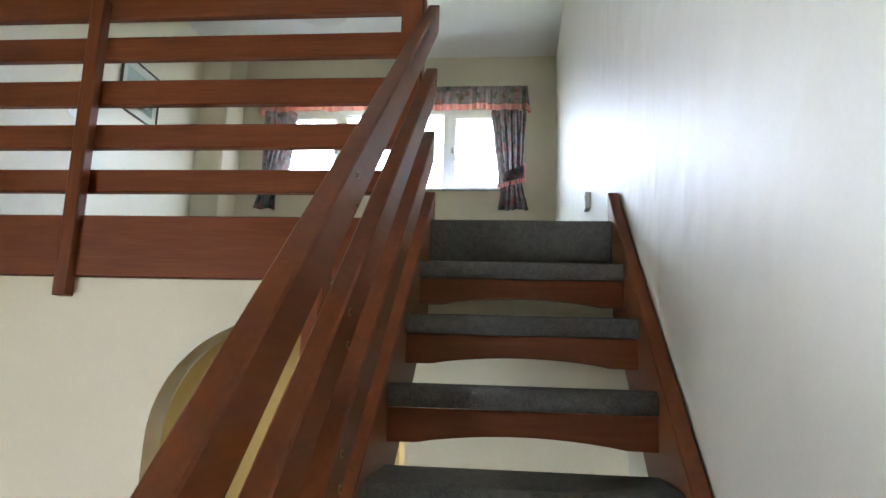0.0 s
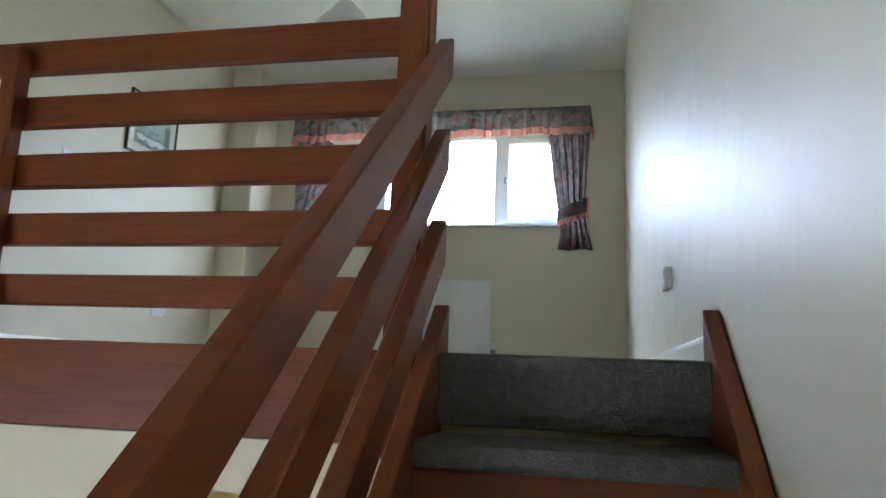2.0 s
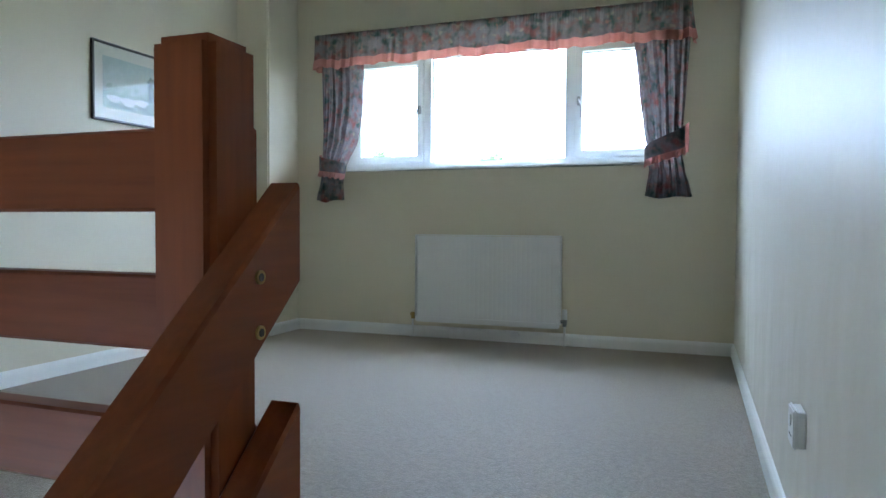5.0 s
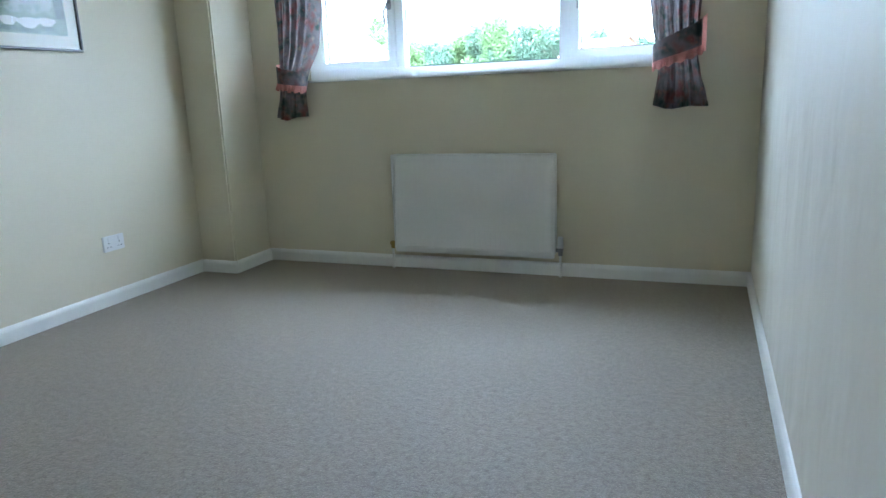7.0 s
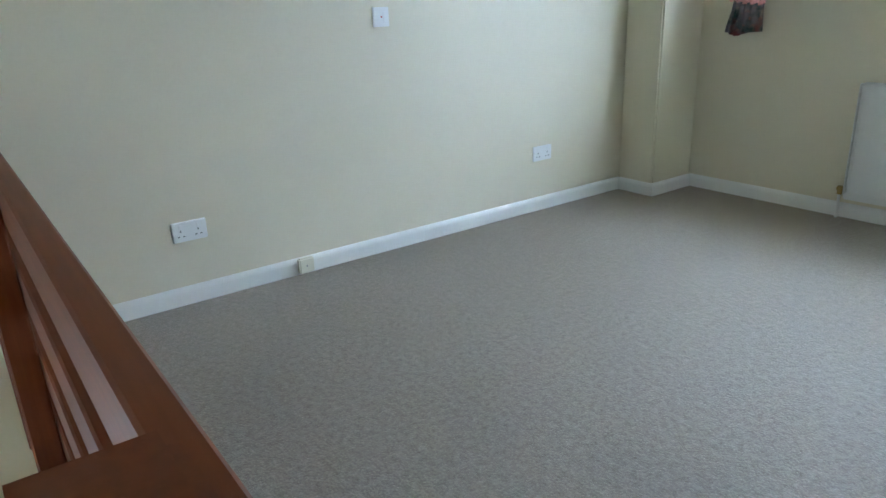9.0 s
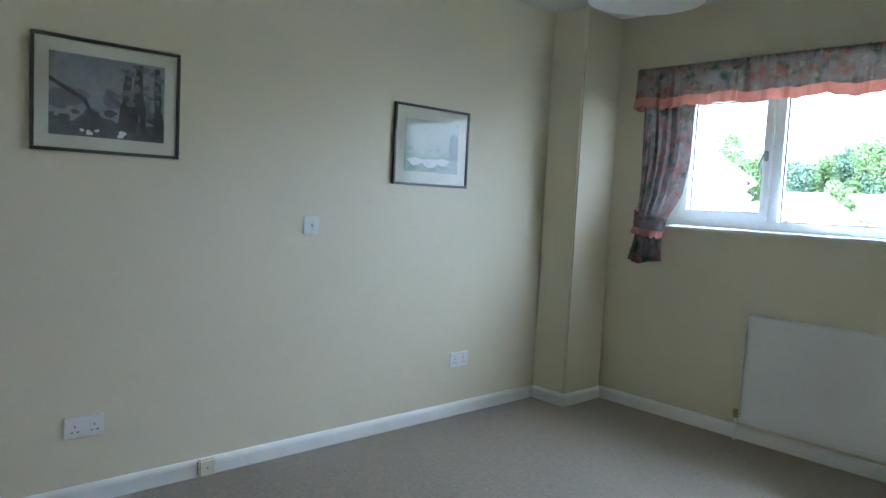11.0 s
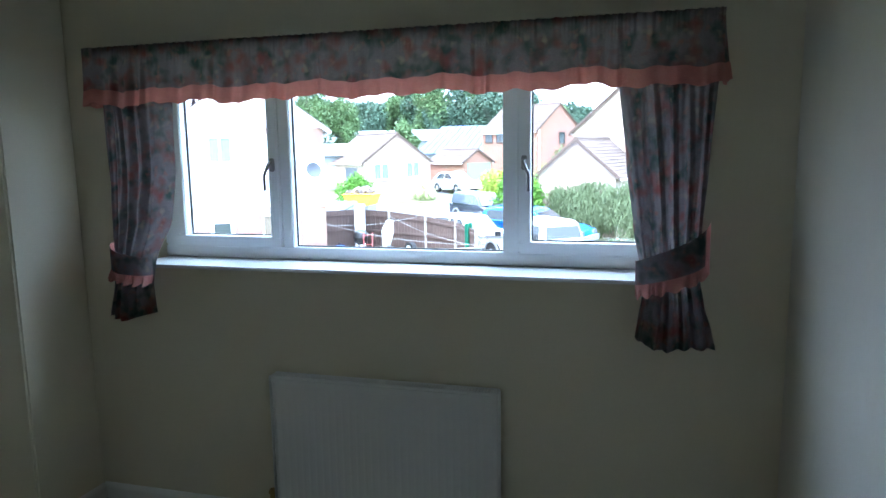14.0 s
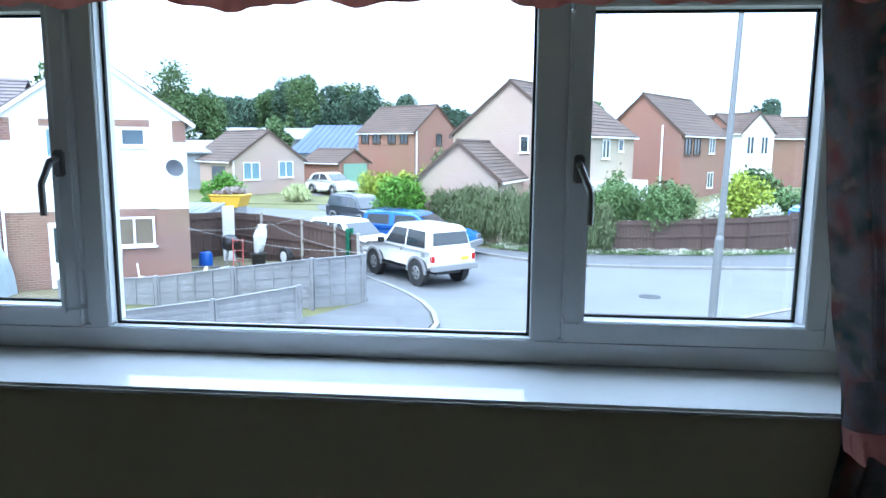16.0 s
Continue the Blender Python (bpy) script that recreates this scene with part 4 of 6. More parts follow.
GREYTRIM = mat("grey_plastic_bumper", (0.22, 0.22, 0.225), 0.55, var=0.05, bump=0.02)
DISHGREY = mat("dark_grey_mesh_dish", (0.055, 0.06, 0.07), 0.6, var=0.1, bump=0.02)
REDLENS = mat("red_lamp_lens", (0.38, 0.015, 0.012), 0.2, var=0.1, bump=0)
YELPLATE = mat("yellow_number_plate", (0.60, 0.48, 0.05), 0.5, var=0.03, bump=0)
YELSKIP = mat("yellow_skip_paint", (0.60, 0.36, 0.03), 0.55, var=0.15, scale=2, bump=0.05)
GALV = mat("galvanised_steel", (0.19, 0.195, 0.20), 0.5, metal=0.4, var=0.12, scale=2, bump=0.03)
BLUEPL = mat("blue_plastic", (0.01, 0.09, 0.42), 0.4, var=0.1, bump=0)
TEAL = mat("pale_teal_plastic", (0.22, 0.50, 0.46), 0.45, var=0.05, bump=0)
GREENDOOR = mat("pale_green_garage_door", (0.20, 0.34, 0.25), 0.5, var=0.05, bump=0.02)
SACK = mat("white_woven_sack", (0.62, 0.62, 0.60), 0.8, var=0.08, scale=8, bump=0.2)
GREENCLOTH = mat("green_cloth", (0.03, 0.20, 0.12), 0.8, var=0.15, scale=8, bump=0.2)
BLACKMETAL = mat("black_enamel", (0.02, 0.02, 0.022), 0.4, var=0.2, bump=0.02)
REDPAINT = mat("faded_red_paint", (0.40, 0.08, 0.07), 0.5, var=0.15, bump=0.02)
RUBBLE = mat("mixed_rubble", (0.10, 0.075, 0.06), 0.9, second=(0.24, 0.20, 0.18), scale=5, grain=30, bump=0.5)
TARP = mat("pale_blue_tarpaulin", (0.48, 0.55, 0.58), 0.5, var=0.08, scale=3, bump=0.1)
ROPE = mat("white_line", (0.42, 0.42, 0.41), 0.6, var=0.03, bump=0)

ZG = -2.75


def ground_z(y):
    """The land climbs gently behind the road."""
    k = min(1.0, max(0.0, (y - 33.0) / 24.0))
    return ZG + 1.15 * k * k * (3 - 2 * k)


def sheet(name, outline, lift, material, label, category, cuts=0):
    """A paved or planted area laid on the land as a thin slab."""
    bm = bmesh.new()
    lo = [bm.verts.new((x, y, ground_z(y) - 0.05)) for x, y in outline]
    hi = [bm.verts.new((x, y, ground_z(y) + lift)) for x, y in outline]
    n = len(outline)
    bm.faces.new(hi)
    for i in range(n):
        bm.faces.new((lo[i], lo[(i + 1) % n], hi[(i + 1) % n], hi[i]))
    return structure(name, bm, material, label, category)


bm = bmesh.new()
ys = [0.6, 12, 24, 33, 36, 39, 42, 45, 48, 51, 54, 57, 80, 140, 400, 1500]
xs = [-1500, -300, -80, -40, -20, 0, 20, 40, 80, 300, 1500]
gv = [[bm.verts.new((x, y, ground_z(y))) for x in xs] for y in ys]
for j in range(len(ys) - 1):
    for i in range(len(xs) - 1):
        bm.faces.new((gv[j][i], gv[j][i + 1], gv[j + 1][i + 1], gv[j + 1][i]))
structure("ground", bm, GRASS_M, "dry grass ground reaching to the horizon", "ground")

# road: the turning head before the house, a branch running back past the vans
def arc(cx, cy, r, a0, a1, n):
    return [(cx + r * math.cos(radians(a0 + (a1 - a0) * i / n)), cy + r * math.sin(radians(a0 + (a1 - a0) * i / n))) for i in range(n + 1)]


KC = [(-2.75, 14.6), (-2.66, 15.3), (-2.85, 16.4), (-3.25, 17.6), (-3.9, 18.9), (-4.7, 20.1), (-5.6, 21.3), (-6.6, 22.6), (-7.8, 24.4), (-9.2, 26.6), (-12.0, 30.0), (-18.0, 33.0), (-40.0, 35.0)]
FARK = [(40.0, 25.4), (12.0, 25.2), (8.2, 24.95), (4.6, 24.7), (2.2, 24.8), (0.0, 25.8), (-2.0, 27.4), (-3.2, 30.2), (-5.2, 34.0), (-7.4, 37.5), (-10.0, 41.2), (-18.0, 43.0), (-40.0, 44.0)]
road = [(40.0, 9.0), (4.0, 9.0), (-2.75, 9.0)] + KC + list(reversed(FARK))
sheet("road", road, 0.012, TARMAC, "pale worn tarmac road curving round a corner", "road")
sheet("pavement_corner", [(-2.87, 9.0), (-12.0, 9.0), (-12.0, 12.8), (-6.0, 15.6), (-4.85, 17.6), (-5.6, 20.2), (-7.0, 22.3), (-8.2, 24.2)] + [(x - 0.12, y) for x, y in reversed(KC[:9])], 0.10, PAVING, "dark tarmac footway inside the corner kerb", "pavement")
NEARK = [(2.4, 9.0), (2.4, 13.9), (4.7, 16.4), (7.2, 18.2), (12.0, 19.4), (40.0, 20.4)]
sheet("pavement_near", [(x + 0.1, y - 0.1) for x, y in NEARK] + [(40.0, 9.0)], 0.10, PAVING, "dark tarmac footway at the near corner", "pavement")
FP = [(x, y + 0.12) for x, y in FARK[:8]]
sheet("pavement_far", FP + [(-3.6, 30.2), (-1.6, 28.6), (0.6, 27.4), (2.6, 27.85), (5.4, 27.95), (9.4, 28.55), (11.4, 29.3), (13.4, 31.4), (40.0, 31.4)], 0.10, PAVING, "dark tarmac footway in front of the hedge", "pavement")
sheet("front_lawn", [(-24.0, 44.5), (-13.0, 44.5), (-13.6, 48.6), (-24.0, 48.6)], 0.05, GRASS_M, "dry front lawn of the bungalow", "lawn")
sheet("driveway", [(-12.9, 42.4), (-9.8, 42.0), (-10.8, 55.5), (-15.6, 55.5), (-15.4, 50.0)], 0.03, PAVING, "tarmac driveway up to the garage", "driveway")
sheet("back_garden", [(-17.6, 17.2), (-10.6, 16.8), (-5.1, 17.7), (-5.7, 20.0), (-7.0, 22.4), (-8.6, 24.0), (-12.2, 25.3), (-13.2, 23.8), (-13.2, 20.0), (-17.6, 20.0)], 0.02, SOIL, "patchy back garden lawn with bare soil", "garden")


def kerb_run(name, pts, seg_len, lift):
    k = thing(name, (*pts[0], ZG), "row of pale concrete kerb stones along the road", "kerb", kind="structure")
    ox, oy, oz = k.location
    for (xa, ya), (xb, yb) in zip(pts, pts[1:]):
        d = math.hypot(xb - xa, yb - ya)
        n = max(1, round(d / seg_len))
        ux, uy = (xb - xa) / d, (yb - ya) / d
        for i in range(n):
            s0, s1 = d * i / n + 0.006, d * (i + 1) / n - 0.006
            q = []
            for s, w in ((s0, -0.065), (s1, -0.065), (s1, 0.065), (s0, 0.065)):
                x, y = xa + ux * s - uy * w, ya + uy * s + ux * w
                q.append((x - ox, y - oy))
            zb = ground_z((ya + yb) / 2) - oz
            bm = bmesh.new()
            prism(bm, q, 2, zb - 0.05, zb + lift)
            part("kerb_stone", bm, KERB, k)


kerb_run("kerb_corner", KC[:10], 0.915, 0.115)
kerb_run("kerb_near", NEARK[1:5], 0.915, 0.115)
kerb_run("kerb_far", FARK[1:9], 0.915, 0.115)

# ---- houses ----
def far_window(parent, face, u, z0, w, h, hw, length, panes=2, frame_mat=UPVC, glass_mat=DARKGLASS, lintel=None):
    """A window standing a little proud of a wall; face g: gable end, l and r: the flanks."""
    def put(name, ua, ub, za, zb, d0, d1, m, par, label=""):
        if face == "g":
            b = B(ua, ub, -d1, -d0, za, zb)
        elif face == "l":
            b = B(-hw - d1, -hw - d0, ua, ub, za, zb)
        else:
            b = B(hw + d0, hw + d1, ua, ub, za, zb)
        return part(name, b, m, par, label)
    t = 0.07
    wdw = put("window", u, u + w, z0, z0 + h, 0.004, 0.02, glass_mat, parent)
    for a in ((u, u + w, z0, z0 + t), (u, u + w, z0 + h - t, z0 + h), (u, u + t, z0 + t, z0 + h - t), (u + w - t, u + w, z0 + t, z0 + h - t)):
        put("frame_bar", *a, 0.021, 0.06, frame_mat, wdw)
    for k in range(1, panes):
        put("mullion", u + w * k / panes - 0.035, u + w * k / panes + 0.035, z0 + t, z0 + h - t, 0.021, 0.055, frame_mat, wdw)
    put("sill", u - 0.06, u + w + 0.06, z0 - 0.06, z0 - 0.002, 0.004, 0.10, frame_mat, wdw)
    if lintel:
        put("lintel", u - 0.12, u + w + 0.12, z0 + h + 0.03, z0 + h + 0.25, 0.004, 0.03, lintel, parent, "soldier course brick lintel")
    return wdw


def house(name, loc, rz, w, length, h, rise, wall_mat, roof_mat, label, courses=14, over=0.25, split=None, chimney=None):
    """A gabled house; its gable end faces local -y and its ridge runs along +y."""
    ob = thing(name, loc, label, "house", rz)
    hw = w / 2
    if split:
        zs, low_mat = split
        part("lower_wall", B(-hw, hw, 0.0, length, -0.3, zs), low_mat, ob, "brick ground storey")
        zb = zs
    else:
        zb = -0.3
    part("wall", P([(-hw, zb), (hw, zb), (hw, h), (0, h + rise), (-hw, h)], 1, -0.012 if split else 0.0, length + (0.012 if split else 0)), wall_mat, ob)
    for s in (-1, 1):
        bm = bmesh.new()
        sl = rise / hw
        for c in range(courses):
            k0, k1 = c / courses, (c + 1) / courses
            x0, x1 = (hw + over) * (1 - k0), (hw + over) * (1 - k1)
            za, zc = h + rise - sl * x0 + 0.06, h + rise - sl * x1 + 0.06
            n = max(2, int(length / 1.2))
            for i in range(n):
                y0, y1 = -0.12 + (length + 0.24) * i / n, -0.12 + (length + 0.24) * (i + 1) / n
                jit = 0.012 * (random.random() - 0.5)
                a = [bm.verts.new((s * x0, yy, za + 0.05 + jit)) for yy in (y0, y1)]
                b = [bm.verts.new((s * x1, yy, zc + 0.015 + jit)) for yy in (y0, y1)]
                d = [bm.verts.new((s * x0, yy, za - 0.02)) for yy in (y0, y1)]
                bm.faces.new((a[0], a[1], b[1], b[0]))
                bm.faces.new((d[0], d[1], a[1], a[0]))
        for yy in (-0.12, length + 0.12):
            v = [bm.verts.new((s * (hw + over), yy, h - sl * over + 0.04)), bm.verts.new((0, yy, h + rise + 0.04)), bm.verts.new((0, yy, h + rise + 0.10)), bm.verts.new((s * (hw + over), yy, h - sl * over + 0.10))]
            bm.faces.new(v)
        part("roof", bm, roof_mat, ob, "tiled roof slope in stepped courses")
        part("gutter", B(s * (hw + over) - 0.05, s * (hw + over) + 0.05, -0.1, length + 0.1, h - sl * over - 0.06, h - sl * over + 0.03), UPVC, ob, "white gutter")
        part("bargeboard", P([(s * (hw + over), h - sl * over - 0.10), (0, h + rise - 0.08), (0, h + rise + 0.05), (s * (hw + over), h - sl * over + 0.04)], 1, -0.16, -0.122), wall_mat if split else roof_mat, ob, "verge board")
    bm = bmesh.new()
    for i in range(max(3, int(length / 0.9))):
        n = max(3, int(length / 0.9))
        cyl(bm, (0, -0.12 + (length + 0.24) * i / n + 0.01, h + rise + 0.05), (0, -0.12 + (length + 0.24) * (i + 1) / n - 0.01, h + rise + 0.05), 0.11, n=8)
    part("ridge_tiles", bm, roof_mat, ob)
    return ob, hw


# the white rendered house
HA, hw = house("house", (-13.59, 19.01, ZG), 27, 5.25, 8.0, 5.27, 1.90, RENDER_W, ROOF_GREY, "white rendered house with a red brick ground floor", split=(2.42, BRICK_RED))
far_window(HA, "g", 0.70, 4.40, 0.74, 0.58, hw, 8, 1, glass_mat=BLUEGLASS, lintel=BRICK_RED)
far_window(HA, "g", -1.36, 4.02, 0.84, 0.94, hw, 8, 2, glass_mat=CURTAINED, lintel=BRICK_RED)
far_window(HA, "g", 0.36, 1.26, 1.22, 0.94, hw, 8, 2, glass_mat=BROWNGLASS, lintel=BRICK_RED)
d = part("door", B(-1.42, -0.58, -0.06, -0.014, 0.05, 2.08), UPVC, HA, "white plastic back door")
part("door_glass", B(-1.28, -0.72, -0.068, -0.061, 0.85, 1.92), DARKGLASS, d)
for sx in (-1, 1):
    part("brick_corbel", B(sx * 2.42 - 0.2, sx * 2.42 + 0.2, -0.03, -0.013, 4.55, 5.22), BRICK_RED, HA, "red brick corner below the eaves")
part("downpipe", C((-2.56, -0.08, 0.0), (-2.56, -0.08, 5.2), 0.04, n=8), UPVC, HA, "white downpipe")
dish = part("satellite_dish", lathe(bmesh.new(), [(0.0, 0.0), (0.12, 0.012), (0.20, 0.04), (0.27, 0.085), (0.28, 0.085), (0.20, 0.03), (0.0, -0.01)], (0, 0, 0), 20), DISHGREY, HA, "dark grey satellite dish", smooth=50)
dish.matrix_local = pose(2.22, -0.25, 3.72, 70, 0, 20)
part("dish_arm", C((2.22, -0.24, 3.7), (2.4, -0.014, 3.62), 0.02, n=6), GREYTRIM, HA)
# its brick wing
HA2 = thing("house_wing", (-16.38, 18.71, ZG), "red brick wing of the white house with a grey tiled roof", "house", rz=27)
part("wall", B(-9.0, 0.0, 0.0, 6.0, -0.3, 5.15), BRICK_RED, HA2)
for s in range(12):
    k0, k1 = s / 12, (s + 1) / 12
    bm = bmesh.new()
    y0, y1, z0, z1 = -0.3 + 3.3 * k0, -0.3 + 3.3 * k1, 5.1 + 1.55 * k0, 5.1 + 1.55 * k1
    for i in range(16):
        x0, x1 = -9.2 + 9.6 * i / 16, -9.2 + 9.6 * (i + 1) / 16
        j = 0.015 * random.random()
        q = [bm.verts.new(c) for c in ((x0, y0, z0 + 0.05 + j), (x1, y0, z0 + 0.05 + j), (x1, y1, z1 + 0.01 + j), (x0, y1, z1 + 0.01 + j), (x0, y0, z0 - 0.02), (x1, y0, z0 - 0.02))]
        bm.faces.new(q[:4])
        bm.faces.new((q[4], q[5], q[1], q[0]))
    part("roof_course", bm, ROOF_GREY, HA2)
part("back_slope", P([(3.0, 6.65), (6.3, 5.1), (6.3, 5.0), (3.0, 6.5)], 0, -9.2, 0.4), ROOF_GREY, HA2)
part("gutter", B(-9.2, 0.2, -0.42, -0.30, 5.0, 5.1), UPVC, HA2, "white gutter")
far_window(HA2, "g", -2.25, 3.9, 1.15, 1.2, 0, 6, 1, glass_mat=CURTAINED)
far_window(HA2, "g", -2.6, 0.9, 1.9, 1.0, 0, 6, 2, glass_mat=CURTAINED)
part("downpipe", C((-0.25, -0.1, 0.0), (-0.25, -0.1, 5.0), 0.04, n=8), UPVC, HA2, "white downpipe")

# bungalow, garage, and the houses beyond the road
HB, hw = house("bungalow", (-18.75, 50.0, ground_z(50)), 46, 6.0, 7.5, 2.55, 2.15, BRICK_BUFF, ROOF_BROWN, "buff brick bungalow with a brown tiled roof", 11)
far_window(HB, "g", -2.15, 1.08, 1.35, 1.3, hw, 7, 2, glass_mat=CURTAINED)
far_window(HB, "g", 0.75, 1.20, 1.25, 1.25, hw, 7, 2, glass_mat=CURTAINED)
part("garage_door", B(-hw - 0.03, -hw - 0.004, 1.2, 3.6, 0.0, 2.05), CARDARK, HB, "dark blue garage door")
part("downpipe", C((-hw + 0.1, -0.06, 0), (-hw + 0.1, -0.06, 2.5), 0.05, n=8), UPVC, HB, "white downpipe")
HB2, hw = house("garage", (-13.6, 56.6, ground_z(56)), 58, 3.6, 4.4, 2.1, 1.0, BRICK_FAR, ROOF_BROWN, "small red brick garage with green up-and-over door", 6)
part("garage_door", B(-1.3, 1.5, -0.05, -0.004, 0.0, 1.95), GREENDOOR, HB2, "pale green garage door")
HC, hw = house("house", (-7.45, 66.0, ground_z(66)), 50, 5.9, 8.5, 4.9, 2.5, BRICK_FAR, ROOF_BROWN, "red brick house with brown windows and tiled roof", 12)
for u in (0.9, 2.7, 5.0, 6.8):
    far_window(HC, "l", u, 3.75, 1.15, 0.95, hw, 8, 2, BROWNFRAME)
far_window(HC, "g", -0.1, 3.55, 0.8, 1.15, hw, 8, 1, BROWNFRAME)
part("downpipe", C((-hw + 0.2, -0.08, 0), (-hw + 0.2, -0.08, 4.9), 0.07, n=8), UPVC, HC, "white downpipe")
HD, hw = house("house", (-0.71, 38.0, ground_z(38)), -33, 7.9, 8.2, 5.2, 2.85, BRICK_BUFF, ROOF_BROWN, "buff brick gabled house with brown tiled roof", 14)
far_window(HD, "g", 0.7, 4.1, 0.6, 0.95, hw, 8, 1)
far_window(HD, "r", 0.9, 3.8, 0.95, 1.1, hw, 8, 2)
far_window(HD, "r", 3.6, 3.8, 1.0, 1.1, hw, 8, 2)
far_window(HD, "r", 5.8, 4.2, 0.75, 0.75, hw, 8, 1)
aer = part("aerial_mast", C((2.0, -0.12, 2.2), (2.0, -0.12, 7.6), 0.03, n=6), GALV, HD, "aerial mast on the gable")
bm = bmesh.new()
cyl(bm, (2.0, -0.12, 7.45), (3.2, -0.12, 7.35), 0.02, n=5)
for i in range(7):
    cyl(bm, (2.1 + i * 0.16, -0.12, 7.25), (2.1 + i * 0.16, -0.12, 7.6), 0.012, n=4)
part("aerial", bm, GALV, aer)
part("gutter_return", B(hw - 0.1, hw + 0.1, -0.2, -0.1, 4.9, 5.05), UPVC, HD)
wallw = part("porch", B(hw, hw + 1.3, 2.0, 7.5, -0.3, 2.5), RENDER_W, HD, "white flat-roofed porch")
HDg, hw = house("garage", (-3.2, 31.6, ZG), -15, 4.0, 5.2, 3.05, 1.70, BRICK_BUFF, ROOF_BROWN, "buff brick garage with steep brown tiled roof", 12)
HE, hw = house("house", (8.95, 50.0, ground_z(50)), -36, 6.0, 9.0, 4.75, 2.75, BRICK_FAR, ROOF_BROWN, "red brick house with brown-framed windows", 13)
for u in (0.5, 2.2):
    far_window(HE, "r", u, 3.2, 1.25, 1.2, hw, 8, 2, BROWNFRAME)
far_window(HE, "r", 5.2, 3.3, 1.2, 1.2, hw, 8, 2)
far_window(HE, "r", 5.2, 0.7, 1.2, 1.2, hw, 8, 2)
part("downpipe", C((1.6, -0.08, 0), (1.6, -0.08, 5.3), 0.07, n=8), UPVC, HE, "white downpipe")
HF, hw = house("house", (21.4, 62.0, ground_z(62)), 22, 3.4, 8.0, 5.0, 1.6, RENDER_W, ROOF_BROWN, "white gabled house with brown tiled roof", 9)
far_window(HF, "g", -1.2, 3.0, 0.8, 1.6, hw, 8, 2)
far_window(HF, "g", 0.3, 3.0, 0.8, 1.6, hw, 8, 2)
HF2, hw = house("house", (18.6, 65.0, ground_z(62)), -62, 6.0, 8.0, 4.6, 2.0, BRICK_FAR, ROOF_BROWN, "red brick terrace house with a brown roof", 9)
HG, hw = house("house", (29.5, 70.0, ground_z(70)), 62, 6.5, 9.0, 4.0, 2.6, BRICK_BUFF, ROOF_BROWN, "buff brick house at the end of the road", 10)
far_window(HG, "l", 1.2, 2.5, 1.1, 1.2, hw, 8, 2)
far_window(HG, "l", 5.2, 2.5, 1.1, 1.2, hw, 8, 2)


def shed(name, x0, x1, y0, y1, z0, zf, zb, m, label):
    s = thing(name, ((x0 + x1) / 2, y0, z0), label, "shed")
    w, dpt = (x1 - x0) / 2, y1 - y0
    part("wall", P([(0, 0), (dpt, 0), (dpt, zb - z0 - 0.1), (0, zf - z0 - 0.1)], 0, -w, w), SHEDROOF, s)
    n = 10
    for i in range(n):
        a, c = -w + 2 * w * i / n + 0.03, -w + 2 * w * (i + 1) / n - 0.03
        part("roof_sheet", P([(-0.4, zf - z0 - 0.06), (dpt, zb - z0 - 0.06), (dpt, zb - z0 + 0.04), (-0.4, zf - z0 + 0.04)], 0, a, c), m, s)
    return s


shed("industrial_shed", -46, -23, 84, 100, -1.7, 2.7, 4.5, SHEDROOF, "long low shed with pale grey sheet roof")
shed("industrial_shed", -26, -18.6, 78, 90, -1.7, 1.0, 4.6, BLUE_SHEET, "shed with a sloping blue-grey sheet roof")
shed("flat_garage_block", -29.5, -24.0, 52, 58, -1.8, 1.2, 2.2, SHEDROOF, "low pale-roofed garage block behind the bungalow")
shed("garden_shed", -16.8, -13.4, 26.6, 28.4, ZG, -1.12, -0.85, SHEDROOF, "garden shed with a pale felt roof")

# ---- planting ----
def leaves(lumps, count, size, seed, droop=0.0, skin=0.35, flat_bottom=None):
    """Small leaf quads scattered through the outer skin of lumps (x, y, z, rx, ry, rz)."""
    rng = np.random.default_rng(seed)
    vol = np.array([l[3] * l[4] + l[4] * l[5] + l[3] * l[5] for l in lumps])
    pick = rng.choice(len(lumps), size=count, p=vol / vol.sum())
    L = np.array(lumps)[pick]
    d = rng.normal(size=(count, 3))
    d /= np.linalg.norm(d, axis=1)[:, None]
    r = 1 - skin * rng.random(count) ** 1.5 + 0.10 * rng.normal(size=count)
    c = L[:, :3] + d * L[:, 3:6] * r[:, None]
    u = rng.normal(size=(count, 3))
    if droop:
        u = u * (1 - droop) + np.array([0, 0, -1.0]) * droop * 2
    u /= np.linalg.norm(u, axis=1)[:, None]
    v = np.cross(u, d + 0.6 * rng.normal(size=(count, 3)))
    v /= np.linalg.norm(v, axis=1)[:, None] + 1e-6
    s = size * (0.6 + 0.8 * rng.random(count))[:, None]
    a = s * (1 + 1.6 * droop)
    b = s * (0.55 - 0.3 * droop)
    q = np.stack([c - u * a, c - v * b, c + u * a, c + v * b], axis=1).reshape(-1, 3)
    if flat_bottom is not None:
        q[:, 2] = np.maximum(q[:, 2], flat_bottom)
    me = bpy.data.meshes.new("leaves")
    me.from_pydata(q.tolist(), [], [(4 * i, 4 * i + 1, 4 * i + 2, 4 * i + 3) for i in range(count)])
    return me


def leaf_part(name, me, material, parent, label=""):
    me.materials.append(material)
    ob = new(name, me)
    ob.parent = parent
    if label:
        ob["label"] = label
    return ob


